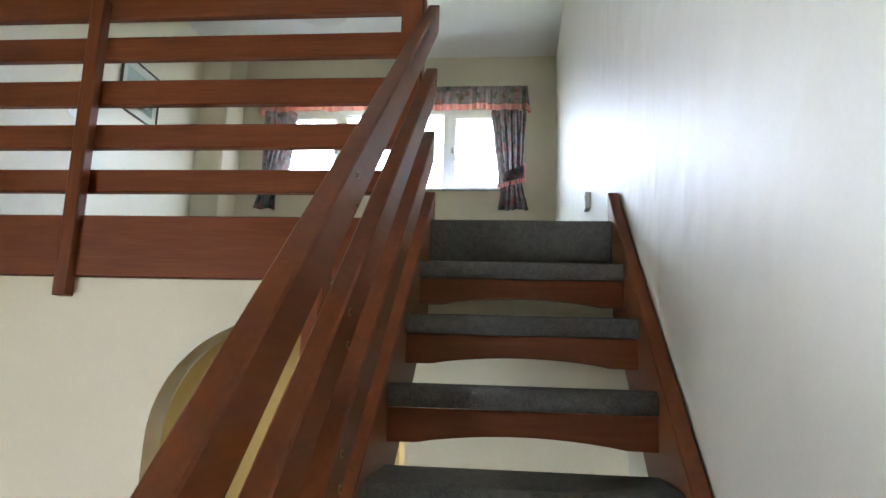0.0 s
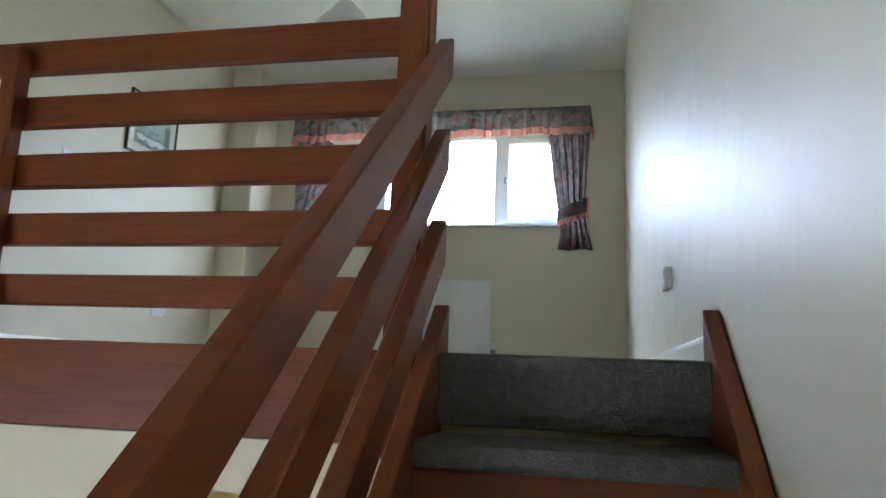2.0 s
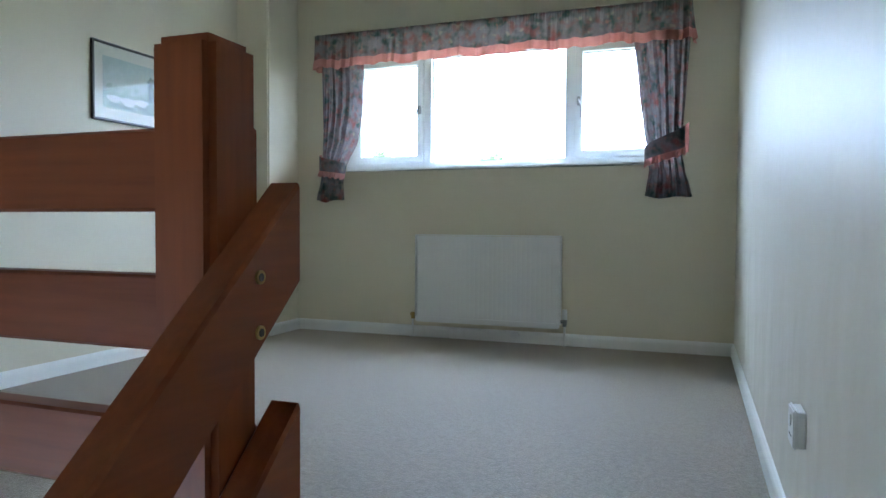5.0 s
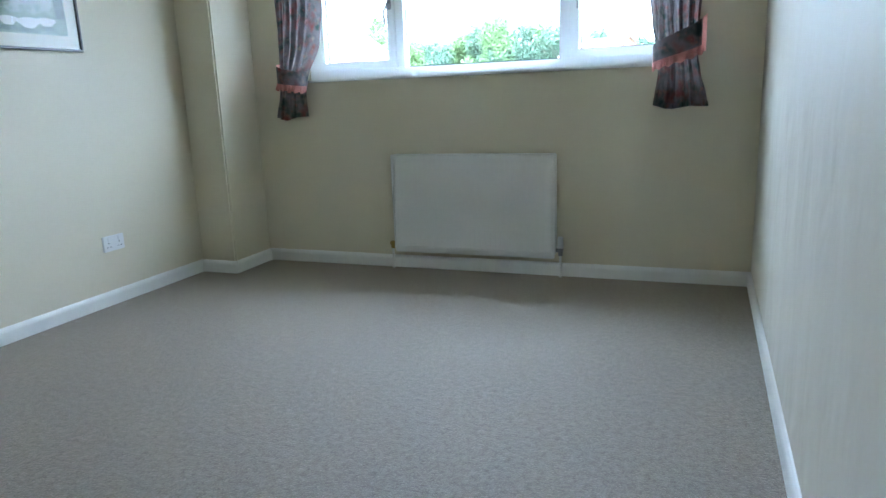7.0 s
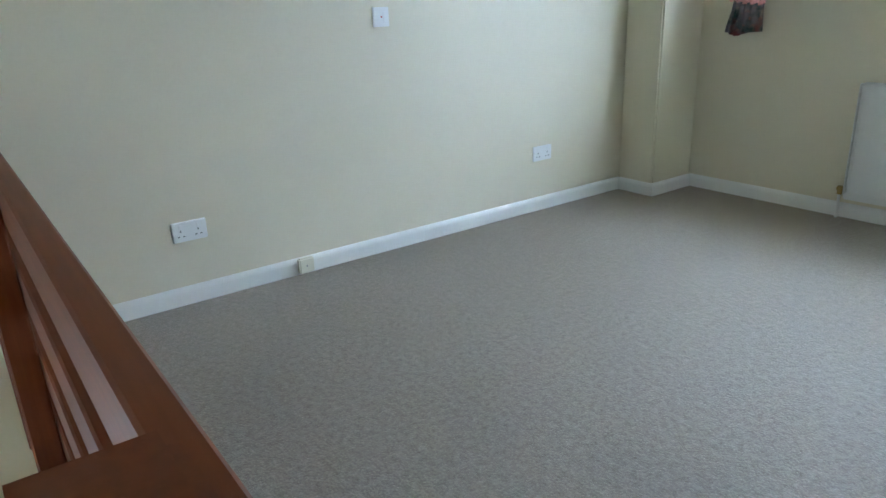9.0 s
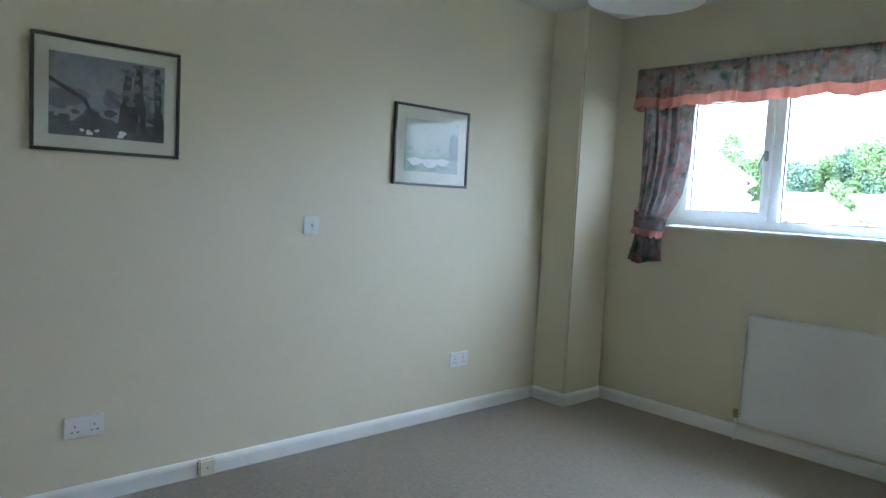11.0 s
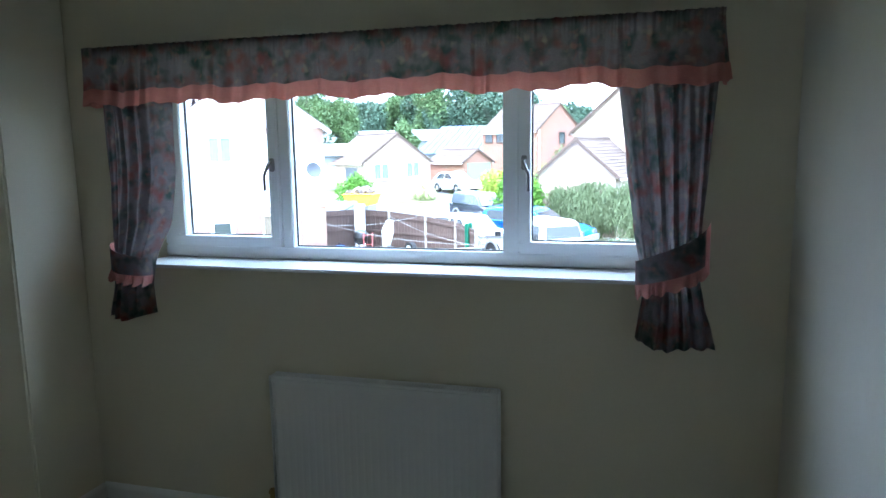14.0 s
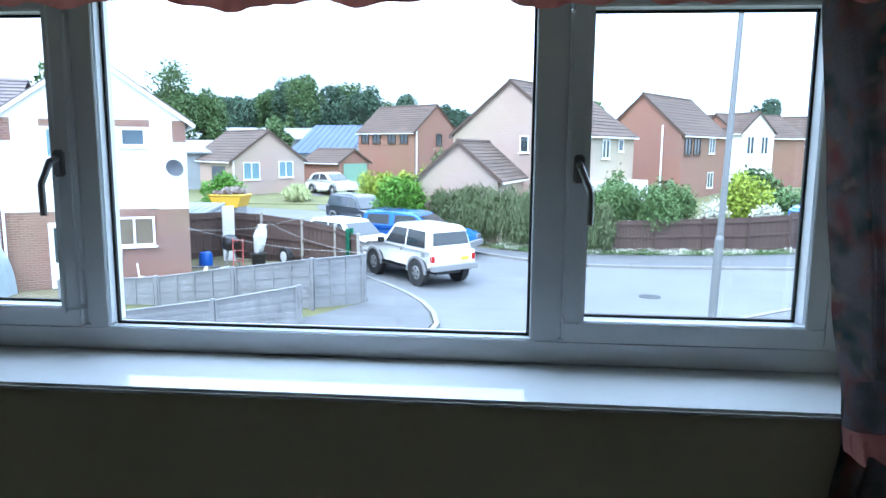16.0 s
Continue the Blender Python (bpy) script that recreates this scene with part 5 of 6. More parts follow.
def lumps_in(rng, n, rx, ry, rz, zc, k=0.42):
    out = []
    for i in range(n):
        a, t, q = rng.uniform(0, 2 * math.pi), rng.uniform(0, 1) ** 0.5, rng.uniform(-0.9, 0.95)
        s = k * rng.uniform(0.75, 1.2)
        e = math.sqrt(max(0.05, 1 - q * q))
        out.append((rx * (1 - s) * t * e * math.cos(a), ry * (1 - s) * t * e * math.sin(a), zc + rz * (1 - s * 0.6) * q, rx * s, ry * s, rz * s))
    return out


def tree(x, y, z, height, radius, material, seed, label, count=1500, size=0.30, group=""):
    rng = random.Random(seed)
    t = thing("tree", (x, y, z), label, "tree", group=group)
    bm = bmesh.new()
    zc = height * 0.60
    cyl(bm, (0, 0, -0.2), (0.1, 0, height * 0.45), radius * 0.09, radius * 0.06, 8)
    cyl(bm, (0.1, 0, height * 0.45), (0, 0.1, height * 0.8), radius * 0.06, radius * 0.02, 8)
    for i in range(6):
        a = rng.uniform(0, 6.28)
        cyl(bm, (0.05, 0, height * (0.3 + 0.07 * i)), (radius * 0.6 * math.cos(a), radius * 0.6 * math.sin(a), height * (0.45 + 0.08 * i)), radius * 0.035, radius * 0.012, 6)
    part("trunk", bm, BARK, t, "brown bark trunk and limbs")
    lp = lumps_in(rng, 26, radius, radius, height * 0.42, zc, 0.34)
    leaf_part("crown", leaves(lp, count, size, seed), material, t, "crown of many small leaves")
    return t


rngt = random.Random(5)
# wood on the skyline, taller in its middle
for i in range(30):
    x = -64 + i * 2.15
    prof = 12.2 if x < -46 else 11.0 if x < -41 else 14.3 if x > -40 and x < -24 else 12.3 if x < -14 else 9.6
    top = prof + rngt.uniform(-1.3, 1.0)
    tree(x + rngt.uniform(-0.8, 0.8), 108 + rngt.uniform(-6, 8), -1.6, top * 0.93, rngt.uniform(3.0, 4.4), LEAF_TREE if i % 3 else LEAF_TREE2, 100 + i, "dark green tree in the wood beyond the houses", 9500, 0.19, "trees of the far wood")
for k, (x, y, h, r, m) in enumerate(((-38.8, 75.0, 12.6, 4.2, LEAF_TREE2), (-35.2, 77.0, 9.6, 3.0, LEAF_TREE2), (-28.5, 40.0, 9.0, 2.2, LEAF_TREE2), (-22.5, 62.0, 5.6, 2.0, LEAF_TREE2), (27.3, 76.0, 9.0, 2.3, LEAF_TREE), (9.0, 80.0, 8.5, 3.0, LEAF_TREE2))):
    tree(x, y, ground_z(y), h, r, m, 300 + k, "leafy garden tree behind the houses", 9000, 0.15)


def shrub(name, x, y, z, rx, ry, rz, material, seed, label, count, size, droop=0.0, n=14, category="shrub"):
    rng = random.Random(seed)
    s = thing(name, (x, y, z), label, category)
    lp = lumps_in(rng, n, rx, ry, rz, rz, 0.5)
    leaf_part("foliage", leaves(lp, count, size, seed, droop, 0.5, 0.0), material, s)
    bm = bmesh.new()
    for i in range(5):
        a = rng.uniform(0, 6.28)
        cyl(bm, (0.1 * math.cos(a), 0.1 * math.sin(a), 0), (rx * 0.5 * math.cos(a), ry * 0.5 * math.sin(a), rz * 1.2), 0.03, 0.01, 6)
    part("stems", bm, BARK, s)
    return s


shrub("round_bush", -6.1, 31.6, ZG, 1.5, 1.25, 1.5, LEAF_BRIGHT, 11, "bright green rounded bush beside the road", 7000, 0.085)
shrub("dark_hedge", -5.2, 44.0, ground_z(44), 1.1, 0.8, 1.85, LEAF_HEDGE, 13, "dark green clipped hedge", 3500, 0.09, category="hedge")
shrub("garden_bush", -18.6, 40.5, ground_z(40), 1.6, 1.3, 1.25, LEAF_BRIGHT, 14, "bright green bush by the bungalow drive", 4000, 0.10)
shrub("pampas_clump", -15.4, 46.0, ground_z(46), 1.15, 0.9, 0.55, LEAF_PAMPAS, 15, "pale spiky clump of ornamental grass on the lawn", 1600, 0.16, 0.5)


def hedge_row(name, pts, width, z0, z1, material, seed, label, per_m, size, droop, category="hedge"):
    rng = random.Random(seed)
    ox, oy = pts[0]
    h = thing(name, (ox, oy, ground_z(oy)), label, category)
    lp = []
    for (xa, ya), (xb, yb) in zip(pts, pts[1:]):
        d = math.hypot(xb - xa, yb - ya)
        n = max(2, int(d / 0.45))
        for i in range(n):
            k = (i + rng.random()) / n
            for q in range(3):
                rz = (z1 - z0) * rng.uniform(0.26, 0.40)
                zc = z0 + rz * 0.8 + (z1 - z0 - 1.7 * rz) * rng.random()
                lp.append((xa + (xb - xa) * k - ox + rng.uniform(-0.2, 0.2), ya + (yb - ya) * k - oy + rng.uniform(-0.3, 0.3), zc, 0.55 * rng.uniform(0.8, 1.3), width * rng.uniform(0.4, 0.65), rz))
    total = sum(math.hypot(b[0] - a[0], b[1] - a[1]) for a, b in zip(pts, pts[1:]))
    leaf_part("foliage", leaves(lp, int(total * per_m), size, seed, droop, 0.45, 0.12), material, h)
    bm = bmesh.new()
    for i in range(int(total)):
        k = i / total
        j = min(len(pts) - 2, int(k * (len(pts) - 1)))
        f = k * (len(pts) - 1) - j
        x, y = pts[j][0] + (pts[j + 1][0] - pts[j][0]) * f - ox, pts[j][1] + (pts[j + 1][1] - pts[j][1]) * f - oy
        cyl(bm, (x, y, -0.1), (x + 0.15, y, z1 * 0.7), 0.04, 0.015, 6)
    part("stems", bm, BARK, h)
    return h


hedge_row("weeping_hedge", [(-4.0, 32.0), (-2.0, 30.2), (0.2, 28.6), (2.4, 27.9), (3.6, 27.8)], 0.9, 0.25, 2.75, LEAF_WILLOW, 21, "tall weeping grey-green hedge over the footway", 4500, 0.060, 0.6)
hedge_row("yellow_hedge", [(-9.9, 42.3), (-7.8, 42.0), (-5.85, 42.0)], 1.1, 0.3, 2.85, LEAF_YELLOW, 12, "clipped yellow-green hedge in front of the houses", 2200, 0.085, 0.0)
hedge_row("mixed_hedge", [(1.8, 28.5), (4.6, 28.55), (7.0, 28.8)], 1.0, 1.0, 3.0, LEAF_HEDGE, 22, "leafy green hedge growing over a fence", 3000, 0.068, 0.25)
shrub("garden_shrub", 6.2, 30.2, ZG, 1.3, 1.0, 1.5, LEAF_TREE2, 31, "green garden shrub behind the fence", 3000, 0.10)
shrub("garden_shrub", 7.9, 29.05, ZG, 1.0, 0.55, 1.15, LEAF_WHITE, 32, "white flowering shrub behind the fence", 2500, 0.07)
shrub("yellow_shrub", 10.0, 31.0, ZG, 1.5, 1.1, 1.72, LEAF_YELLOW, 33, "yellow-green rounded shrub behind the fence", 4500, 0.085)
shrub("garden_shrub", 10.5, 29.6, ZG, 1.0, 0.5, 1.05, LEAF_WHITE, 34, "pale flowering shrub over the fence", 2500, 0.07)
shrub("garden_shrub", 12.6, 34.0, ZG, 1.8, 1.4, 1.35, LEAF_HEDGE, 35, "dark green garden shrub", 3500, 0.11)
shrub("garden_shrub", 13.0, 38.0, ZG, 2.2, 1.6, 1.65, LEAF_TREE2, 36, "green shrub by the far houses", 3500, 0.12)
shrub("climbing_shrub", 4.0, 31.0, ZG, 0.8, 0.6, 1.85, LEAF_HEDGE, 37, "upright shrub with long shoots", 1600, 0.09, 0.2)


hedge_row("wildflower_edge", [(-1.2, 29.2), (0.8, 27.75), (2.6, 27.62), (5.4, 27.74), (9.3, 28.3), (11.2, 29.0)], 0.22, 0.0, 0.36, LEAF_WHITE, 41, "straggling white wildflowers along the fence foot", 420, 0.035, 0.2, "wildflowers")
hedge_row("verge_weeds", [(-1.2, 29.1), (0.8, 27.7), (2.6, 27.6), (5.4, 27.7), (9.3, 28.25), (11.2, 28.95)], 0.2, 0.0, 0.30, LEAF_HEDGE, 42, "low green weeds along the fence foot", 500, 0.04, 0.3, "weeds")
# ---- fences ----
def fence(name, posts, label, panel_mat, post_mat, style):
    """posts: (x, y, top). Panels of boards or slats between square posts."""
    f = thing(name, (posts[0][0], posts[0][1], ZG), label, "fence")
    ox, oy = posts[0][0], posts[0][1]
    for x, y, top in posts:
        part("post", B(x - ox - 0.05, x - ox + 0.05, y - oy - 0.05, y - oy + 0.05, -0.2, top - ZG + 0.06, 0.01), post_mat, f, "fence post")
    for (xa, ya, ta), (xb, yb, tb) in zip(posts, posts[1:]):
        d = math.hypot(xb - xa, yb - ya)
        ux, uy = (xb - xa) / d, (yb - ya) / d

        def seg(s0, s1, zz, w0, w1):
            """A board from s0 to s1 along the run; zz gives its lower and upper heights at both ends."""
            bm = bmesh.new()
            vs = []
            for s, (lo, hi) in ((s0, zz[0]), (s1, zz[1])):
                for w in (w0, w1):
                    for z in (lo, hi):
                        vs.append(bm.verts.new((xa + ux * s - uy * w - ox, ya + uy * s + ux * w - oy, z)))
            for q in ((0, 1, 3, 2), (4, 6, 7, 5), (0, 4, 5, 1), (2, 3, 7, 6), (0, 2, 6, 4), (1, 5, 7, 3)):
                bm.faces.new([vs[i] for i in q])
            return bm
        ha, hb = ta - ZG, tb - ZG
        if style == "slats":
            n = 9
            for i in range(n):
                k0, k1 = i / n, (i + 1.12) / n
                off = 0.012 * (i % 2)
                part("slat", seg(0.055, d - 0.055, ((0.06 + (ha - 0.06) * k0, 0.06 + (ha - 0.06) * min(1, k1)), (0.06 + (hb - 0.06) * k0, 0.06 + (hb - 0.06) * min(1, k1))), off - 0.008, off + 0.008), panel_mat, f)
            m = max(2, round(d / 0.55))
            for i in range(m + 1):
                s = 0.08 + (d - 0.16) * i / m
                h = ha + (hb - ha) * s / d
                part("batten", seg(s - 0.02, s + 0.02, ((0.05, h), (0.05, h)), -0.035, -0.012), panel_mat, f)
            part("capping", seg(0.05, d - 0.05, ((ha + 0.002, ha + 0.03), (hb + 0.002, hb + 0.03)), -0.04, 0.04), panel_mat, f)
        else:
            n = max(4, round(d / 0.14))
            for i in range(n):
                s0, s1 = d * i / n + 0.004, d * (i + 1) / n - 0.004
                h0, h1 = ha + (hb - ha) * s0 / d, ha + (hb - ha) * s1 / d
                off = 0.006 * (i % 2)
                part("board", seg(s0, s1, ((0.05, h0 - 0.03), (0.05, h1 - 0.03)), off + 0.0, off + 0.018), panel_mat, f)
            for k in (0.15, 0.5, 0.85):
                part("rail", seg(0.05, d - 0.05, ((ha * k, ha * k + 0.08), (hb * k, hb * k + 0.08)), -0.045, -0.002), panel_mat, f)
    return f


fence("brown_garden_fence", [(-13.35, 23.9, -0.88), (-12.2, 25.2, -0.88), (-10.3, 24.3, -0.86), (-8.62, 24.0, -1.02), (-7.0, 22.6, -1.08), (-5.75, 20.6, -1.15)], "dark brown closeboard garden fence on concrete posts", FENCE_DARK, CONCRETE, "boards")
fence("grey_garden_fence", [(-13.2, 16.3, -2.05), (-10.6, 16.6, -1.93), (-8.4, 16.6, -1.62), (-6.22, 16.7, -1.35), (-4.93, 17.5, -1.32)], "weathered grey slatted garden fence panels", FENCE_GREY, FENCE_GREY, "slats")
fence("low_grey_fence", [(-11.9, 12.7, -2.25), (-9.9, 13.4, -2.12), (-7.95, 14.2, -1.98), (-6.05, 14.95, -1.74)], "low weathered grey slatted fence", FENCE_GREY, FENCE_GREY, "slats")
fence("brown_road_fence", [(1.4, 28.0, -1.30), (3.4, 27.9, -1.25), (5.4, 28.0, -1.2), (7.4, 28.2, -1.12), (9.4, 28.6, -1.08), (11.4, 29.4, -1.0), (13.4, 31.6, -0.9), (15.0, 34.5, -0.85)], "dark brown closeboard fence along the footway", FENCE_DARK, FENCE_DARK, "boards")

# ---- vehicles ----
def car(name, loc, rz, profile, cabin, width, paint, label, wheels, wheel_r, extras=None, lower=None, roof_paint=None):
    """A car heading along local +x. profile: side outline of the body; cabin: side outline of the glasshouse."""
    c = thing(name, loc, label, "car", rz)
    hw = width / 2
    bm = bmesh.new()
    n = len(profile)
    rings = []
    zmax = max(p[1] for p in profile)
    for s, inset in ((-1, 0.15), (-1, 0.07), (-1, 0.02), (-1, 0.0), (1, 0.0), (1, 0.02), (1, 0.07), (1, 0.15)):
        rings.append([bm.verts.new((x * (1 - inset * inset * 1.6), s * (hw - inset - 0.06 * max(0, (z - 0.75) / zmax)), z + (inset * inset * 1.5 if z > 0.9 else 0.0))) for x, z in profile])
    bm.faces.new(rings[0])
    bm.faces.new(list(reversed(rings[-1])))
    for a, b in zip(rings, rings[1:]):
        for i in range(n):
            bm.faces.new((a[i], b[i], b[(i + 1) % n], a[(i + 1) % n]))
    body = part("body", bm, paint, c, smooth=35)
    bm = bmesh.new()
    rings = []
    z0, z1 = min(p[1] for p in cabin), max(p[1] for p in cabin)
    for s in (-1, 1):
        rings.append([bm.verts.new((x, s * (hw - 0.05 - 0.16 * (z - z0) / (z1 - z0)), z)) for x, z in cabin])
    bm.faces.new(rings[0])
    bm.faces.new(list(reversed(rings[1])))
    m = len(cabin)
    for i in range(m):
        bm.faces.new((rings[0][i], rings[1][i], rings[1][(i + 1) % m], rings[0][(i + 1) % m]))
    bmesh.ops.bevel(bm, geom=bm.edges[:], offset=0.10, segments=3, affect="EDGES", clamp_overlap=True)
    part("cabin", bm, roof_paint or paint, c, smooth=35)

    def side_y(z):
        return hw - 0.05 - 0.16 * (z - z0) / (z1 - z0)
    for wdw in (extras or {}).get("side_windows", ()):
        for s in (-1, 1):
            bm = bmesh.new()
            o = [bm.verts.new((x, s * (side_y(z) + 0.006), z)) for x, z in wdw]
            i_ = [bm.verts.new((x, s * (side_y(z) - 0.02), z)) for x, z in wdw]
            bm.faces.new(o)
            k = len(wdw)
            for j in range(k):
                bm.faces.new((o[j], o[(j + 1) % k], i_[(j + 1) % k], i_[j]))
            part("side_window", bm, CARGLASS, c)
    for nm, (xa, za), (xb, zb) in (extras or {}).get("screens", ()):
        bm = bmesh.new()
        dx, dz = zb - za, -(xb - xa)
        ln = math.hypot(dx, dz)
        sx = 1 if nm == "windscreen" else -1
        nx, nz = abs(dx) / ln * 0.012 * sx, abs(dz) / ln * 0.012
        q = [bm.verts.new((x + nx, y, z + nz)) for x, z, y in ((xa, za, -side_y(za) + 0.09), (xa, za, side_y(za) - 0.09), (xb, zb, side_y(zb) - 0.08), (xb, zb, -side_y(zb) + 0.08))]
        r = [bm.verts.new((v.co.x - nx * 3, v.co.y, v.co.z - nz * 3)) for v in q]
        bm.faces.new(q)
        for j in range(4):
            bm.faces.new((q[j], q[(j + 1) % 4], r[(j + 1) % 4], r[j]))
        part(nm, bm, CARGLASS, c)
    for x in wheels:
        for s in (-1, 1):
            y0, y1 = s * (hw - 0.22), s * (hw + 0.015)
            bm = bmesh.new()
            cyl(bm, (x, y0, wheel_r), (x, y1, wheel_r), wheel_r, n=28)
            bmesh.ops.bevel(bm, geom=[e for e in bm.edges if e.calc_face_angle(0) > 1.0], offset=0.03, segments=2, affect="EDGES")
            wh = part("wheel", bm, RUBBER, c, "black tyre", smooth=40)
            bm = bmesh.new()
            cyl(bm, (x, y1 - s * 0.02, wheel_r), (x, y1 + s * 0.012, wheel_r), wheel_r * 0.56, wheel_r * 0.46, 20)
            part("rim", bm, ALLOY, wh, "alloy wheel rim", smooth=40)
            # five dark discs on the rim paint in the shade of its holes
            bm = bmesh.new()
            for j in range(5):
                a = j * 2 * math.pi / 5 + 0.3
                cyl(bm, (x + wheel_r * 0.33 * math.cos(a), y1 + s * 0.010, wheel_r + wheel_r * 0.33 * math.sin(a)), (x + wheel_r * 0.33 * math.cos(a), y1 + s * 0.016, wheel_r + wheel_r * 0.33 * math.sin(a)), wheel_r * 0.10, n=8)
            part("rim_hole_shade", bm, DARK, wh)
            bm = bmesh.new()
            pts = [(x + (wheel_r + 0.10) * math.cos(math.pi * j / 10), wheel_r + (wheel_r + 0.10) * math.sin(math.pi * j / 10)) for j in range(11)]
            pts += [(x + (wheel_r + 0.02) * math.cos(math.pi * j / 10), wheel_r + (wheel_r + 0.02) * math.sin(math.pi * j / 10)) for j in range(10, -1, -1)]
            prism(bm, pts, 1, s * (hw - 0.02), s * (hw + 0.045))
            part("wheel_arch", bm, lower or GREYTRIM, c)
            # no real well: a dark panel on the body side imitates its shade
            bm = bmesh.new()
            prism(bm, [(x + (wheel_r + 0.02) * math.cos(math.pi * j / 10), wheel_r + (wheel_r + 0.02) * math.sin(math.pi * j / 10)) for j in range(11)] + [(x - wheel_r - 0.02, 0.30), (x + wheel_r + 0.02, 0.30)], 1, s * (hw - 0.02), s * (hw + 0.008))
            part("arch_shadow", bm, DARK, c, "dark panel painting in the wheel well's shade")
    for nm, m_, bx in (extras or {}).get("boxes", ()):
        part(nm, B(*bx, 0.015, 2), m_, c)
    return c


# off-road white 4x4, tail towards the road
SUVP = [(-2.1, 0.72), (-2.14, 1.0), (-2.08, 1.18), (0.75, 1.22), (1.85, 1.12), (2.08, 0.98), (2.12, 0.72), (1.9, 0.58), (-1.9, 0.58)]
SUVC = [(-2.05, 1.16), (-1.88, 1.88), (-1.6, 1.94), (0.2, 1.94), (0.35, 1.88), (0.98, 1.18)]
suv_x = {"side_windows": [[(-1.72, 1.26), (-1.60, 1.78), (-0.62, 1.80), (-0.62, 1.26)], [(-0.54, 1.26), (-0.54, 1.80), (0.22, 1.80), (0.66, 1.26)]],
         "screens": [("windscreen", (0.93, 1.26), (0.40, 1.82)), ("rear_window", (-2.00, 1.36), (-1.91, 1.76))],
         "boxes": [("rear_bumper", GREYTRIM, (-2.30, -2.08, -0.88, 0.88, 0.58, 0.76)), ("front_bumper", GREYTRIM, (2.06, 2.28, -0.88, 0.88, 0.58, 0.78)),
                   ("tail_light", REDLENS, (-2.16, -2.04, 0.74, 0.87, 0.86, 1.06)), ("tail_light", REDLENS, (-2.16, -2.04, -0.87, -0.74, 0.86, 1.06)),
                   ("number_plate", YELPLATE, (-2.165, -2.12, -0.62, -0.30, 0.86, 0.98)), ("side_step", BLACKMETAL, (-0.75, 0.75, 0.80, 0.94, 0.48, 0.55)), ("side_step", BLACKMETAL, (-0.75, 0.75, -0.94, -0.80, 0.48, 0.55)),
                   ("door_mirror", BLACKMETAL, (0.62, 0.80, 0.90, 1.08, 1.22, 1.40)), ("door_mirror", BLACKMETAL, (0.62, 0.80, -1.08, -0.90, 1.22, 1.40)),
                   ("headlight", ALLOY, (2.05, 2.12, 0.55, 0.80, 0.85, 1.05)), ("headlight", ALLOY, (2.05, 2.12, -0.80, -0.55, 0.85, 1.05)),
                   ("door_handle", BLACKMETAL, (-0.50, -0.36, 0.885, 0.915, 1.08, 1.13)), ("chassis", BLACKMETAL, (-1.9, 1.9, -0.5, 0.5, 0.40, 0.60)), ("fuel_cap", GREYTRIM, (-1.8, -1.6, 0.89, 0.905, 0.98, 1.12))]}
SUV = car("white_off_road_car", (-4.0, 21.9, ZG + 0.012), 131, SUVP, SUVC, 1.80, CARWHITE, "white three-door off-road car with grey bumpers and big tyres", (-1.33, 1.33), 0.45, suv_x)

# blue pick-up with a canopy
PKP = [(-2.5, 0.62), (-2.5, 1.12), (0.55, 1.14), (1.9, 1.08), (2.4, 0.92), (2.5, 0.62), (2.2, 0.48), (-2.3, 0.48)]
PKC = [(-2.42, 1.12), (-2.25, 1.76), (-1.95, 1.84), (-0.75, 1.80), (0.12, 1.78), (0.35, 1.70), (1.15, 1.12)]
car("blue_pickup", (-4.55, 27.2, ZG + 0.012), -20, PKP, PKC, 1.85, CARBLUE, "bright blue pick-up truck with a hard canopy", (-1.5, 1.55), 0.37,
    {"side_windows": [[(-2.1, 1.28), (-1.98, 1.68), (-0.98, 1.68), (-0.98, 1.28)], [(-0.75, 1.22), (-0.72, 1.68), (0.14, 1.66), (0.72, 1.22)]],
     "screens": [("windscreen", (1.08, 1.20), (0.42, 1.66)), ("rear_window", (-2.38, 1.28), (-2.28, 1.66))],
     "boxes": [("rear_bumper", GREYTRIM, (-2.62, -2.48, -0.8, 0.8, 0.5, 0.66)), ("front_bumper", GREYTRIM, (2.42, 2.60, -0.85, 0.85, 0.48, 0.72)), ("headlight", ALLOY, (2.36, 2.50, 0.5, 0.82, 0.76, 0.92)), ("headlight", ALLOY, (2.36, 2.50, -0.82, -0.5, 0.76, 0.92)),
               ("roof_bar", BLACKMETAL, (-1.2, -1.12, -0.65, 0.65, 1.83, 1.87)), ("roof_bar", BLACKMETAL, (-1.9, -1.82, -0.65, 0.65, 1.85, 1.89))]})
# dark van
VNP = [(-2.3, 0.5), (-2.34, 1.1), (1.2, 1.12), (2.1, 1.0), (2.35, 0.8), (2.35, 0.45), (-2.2, 0.42)]
VNC = [(-2.33, 1.08), (-2.28, 1.86), (-2.1, 1.94), (0.4, 1.94), (0.7, 1.86), (1.5, 1.08)]
car("dark_van", (-9.1, 37.0, ground_z(37) + 0.012), -48, [(x, z * 0.9) for x, z in VNP], [(x, z * 0.88) for x, z in VNC], 1.85, CARDARK, "dark blue-grey panel van parked by the kerb", (-1.45, 1.5), 0.33,
    {"side_windows": [[(0.05, 1.06), (0.05, 1.5), (0.62, 1.5), (1.05, 1.06)]], "screens": [("windscreen", (1.42, 1.03), (0.76, 1.58))], "boxes": [("rub_strip", BLACKMETAL, (-2.1, 1.2, -0.945, -0.92, 0.72, 0.80))]})
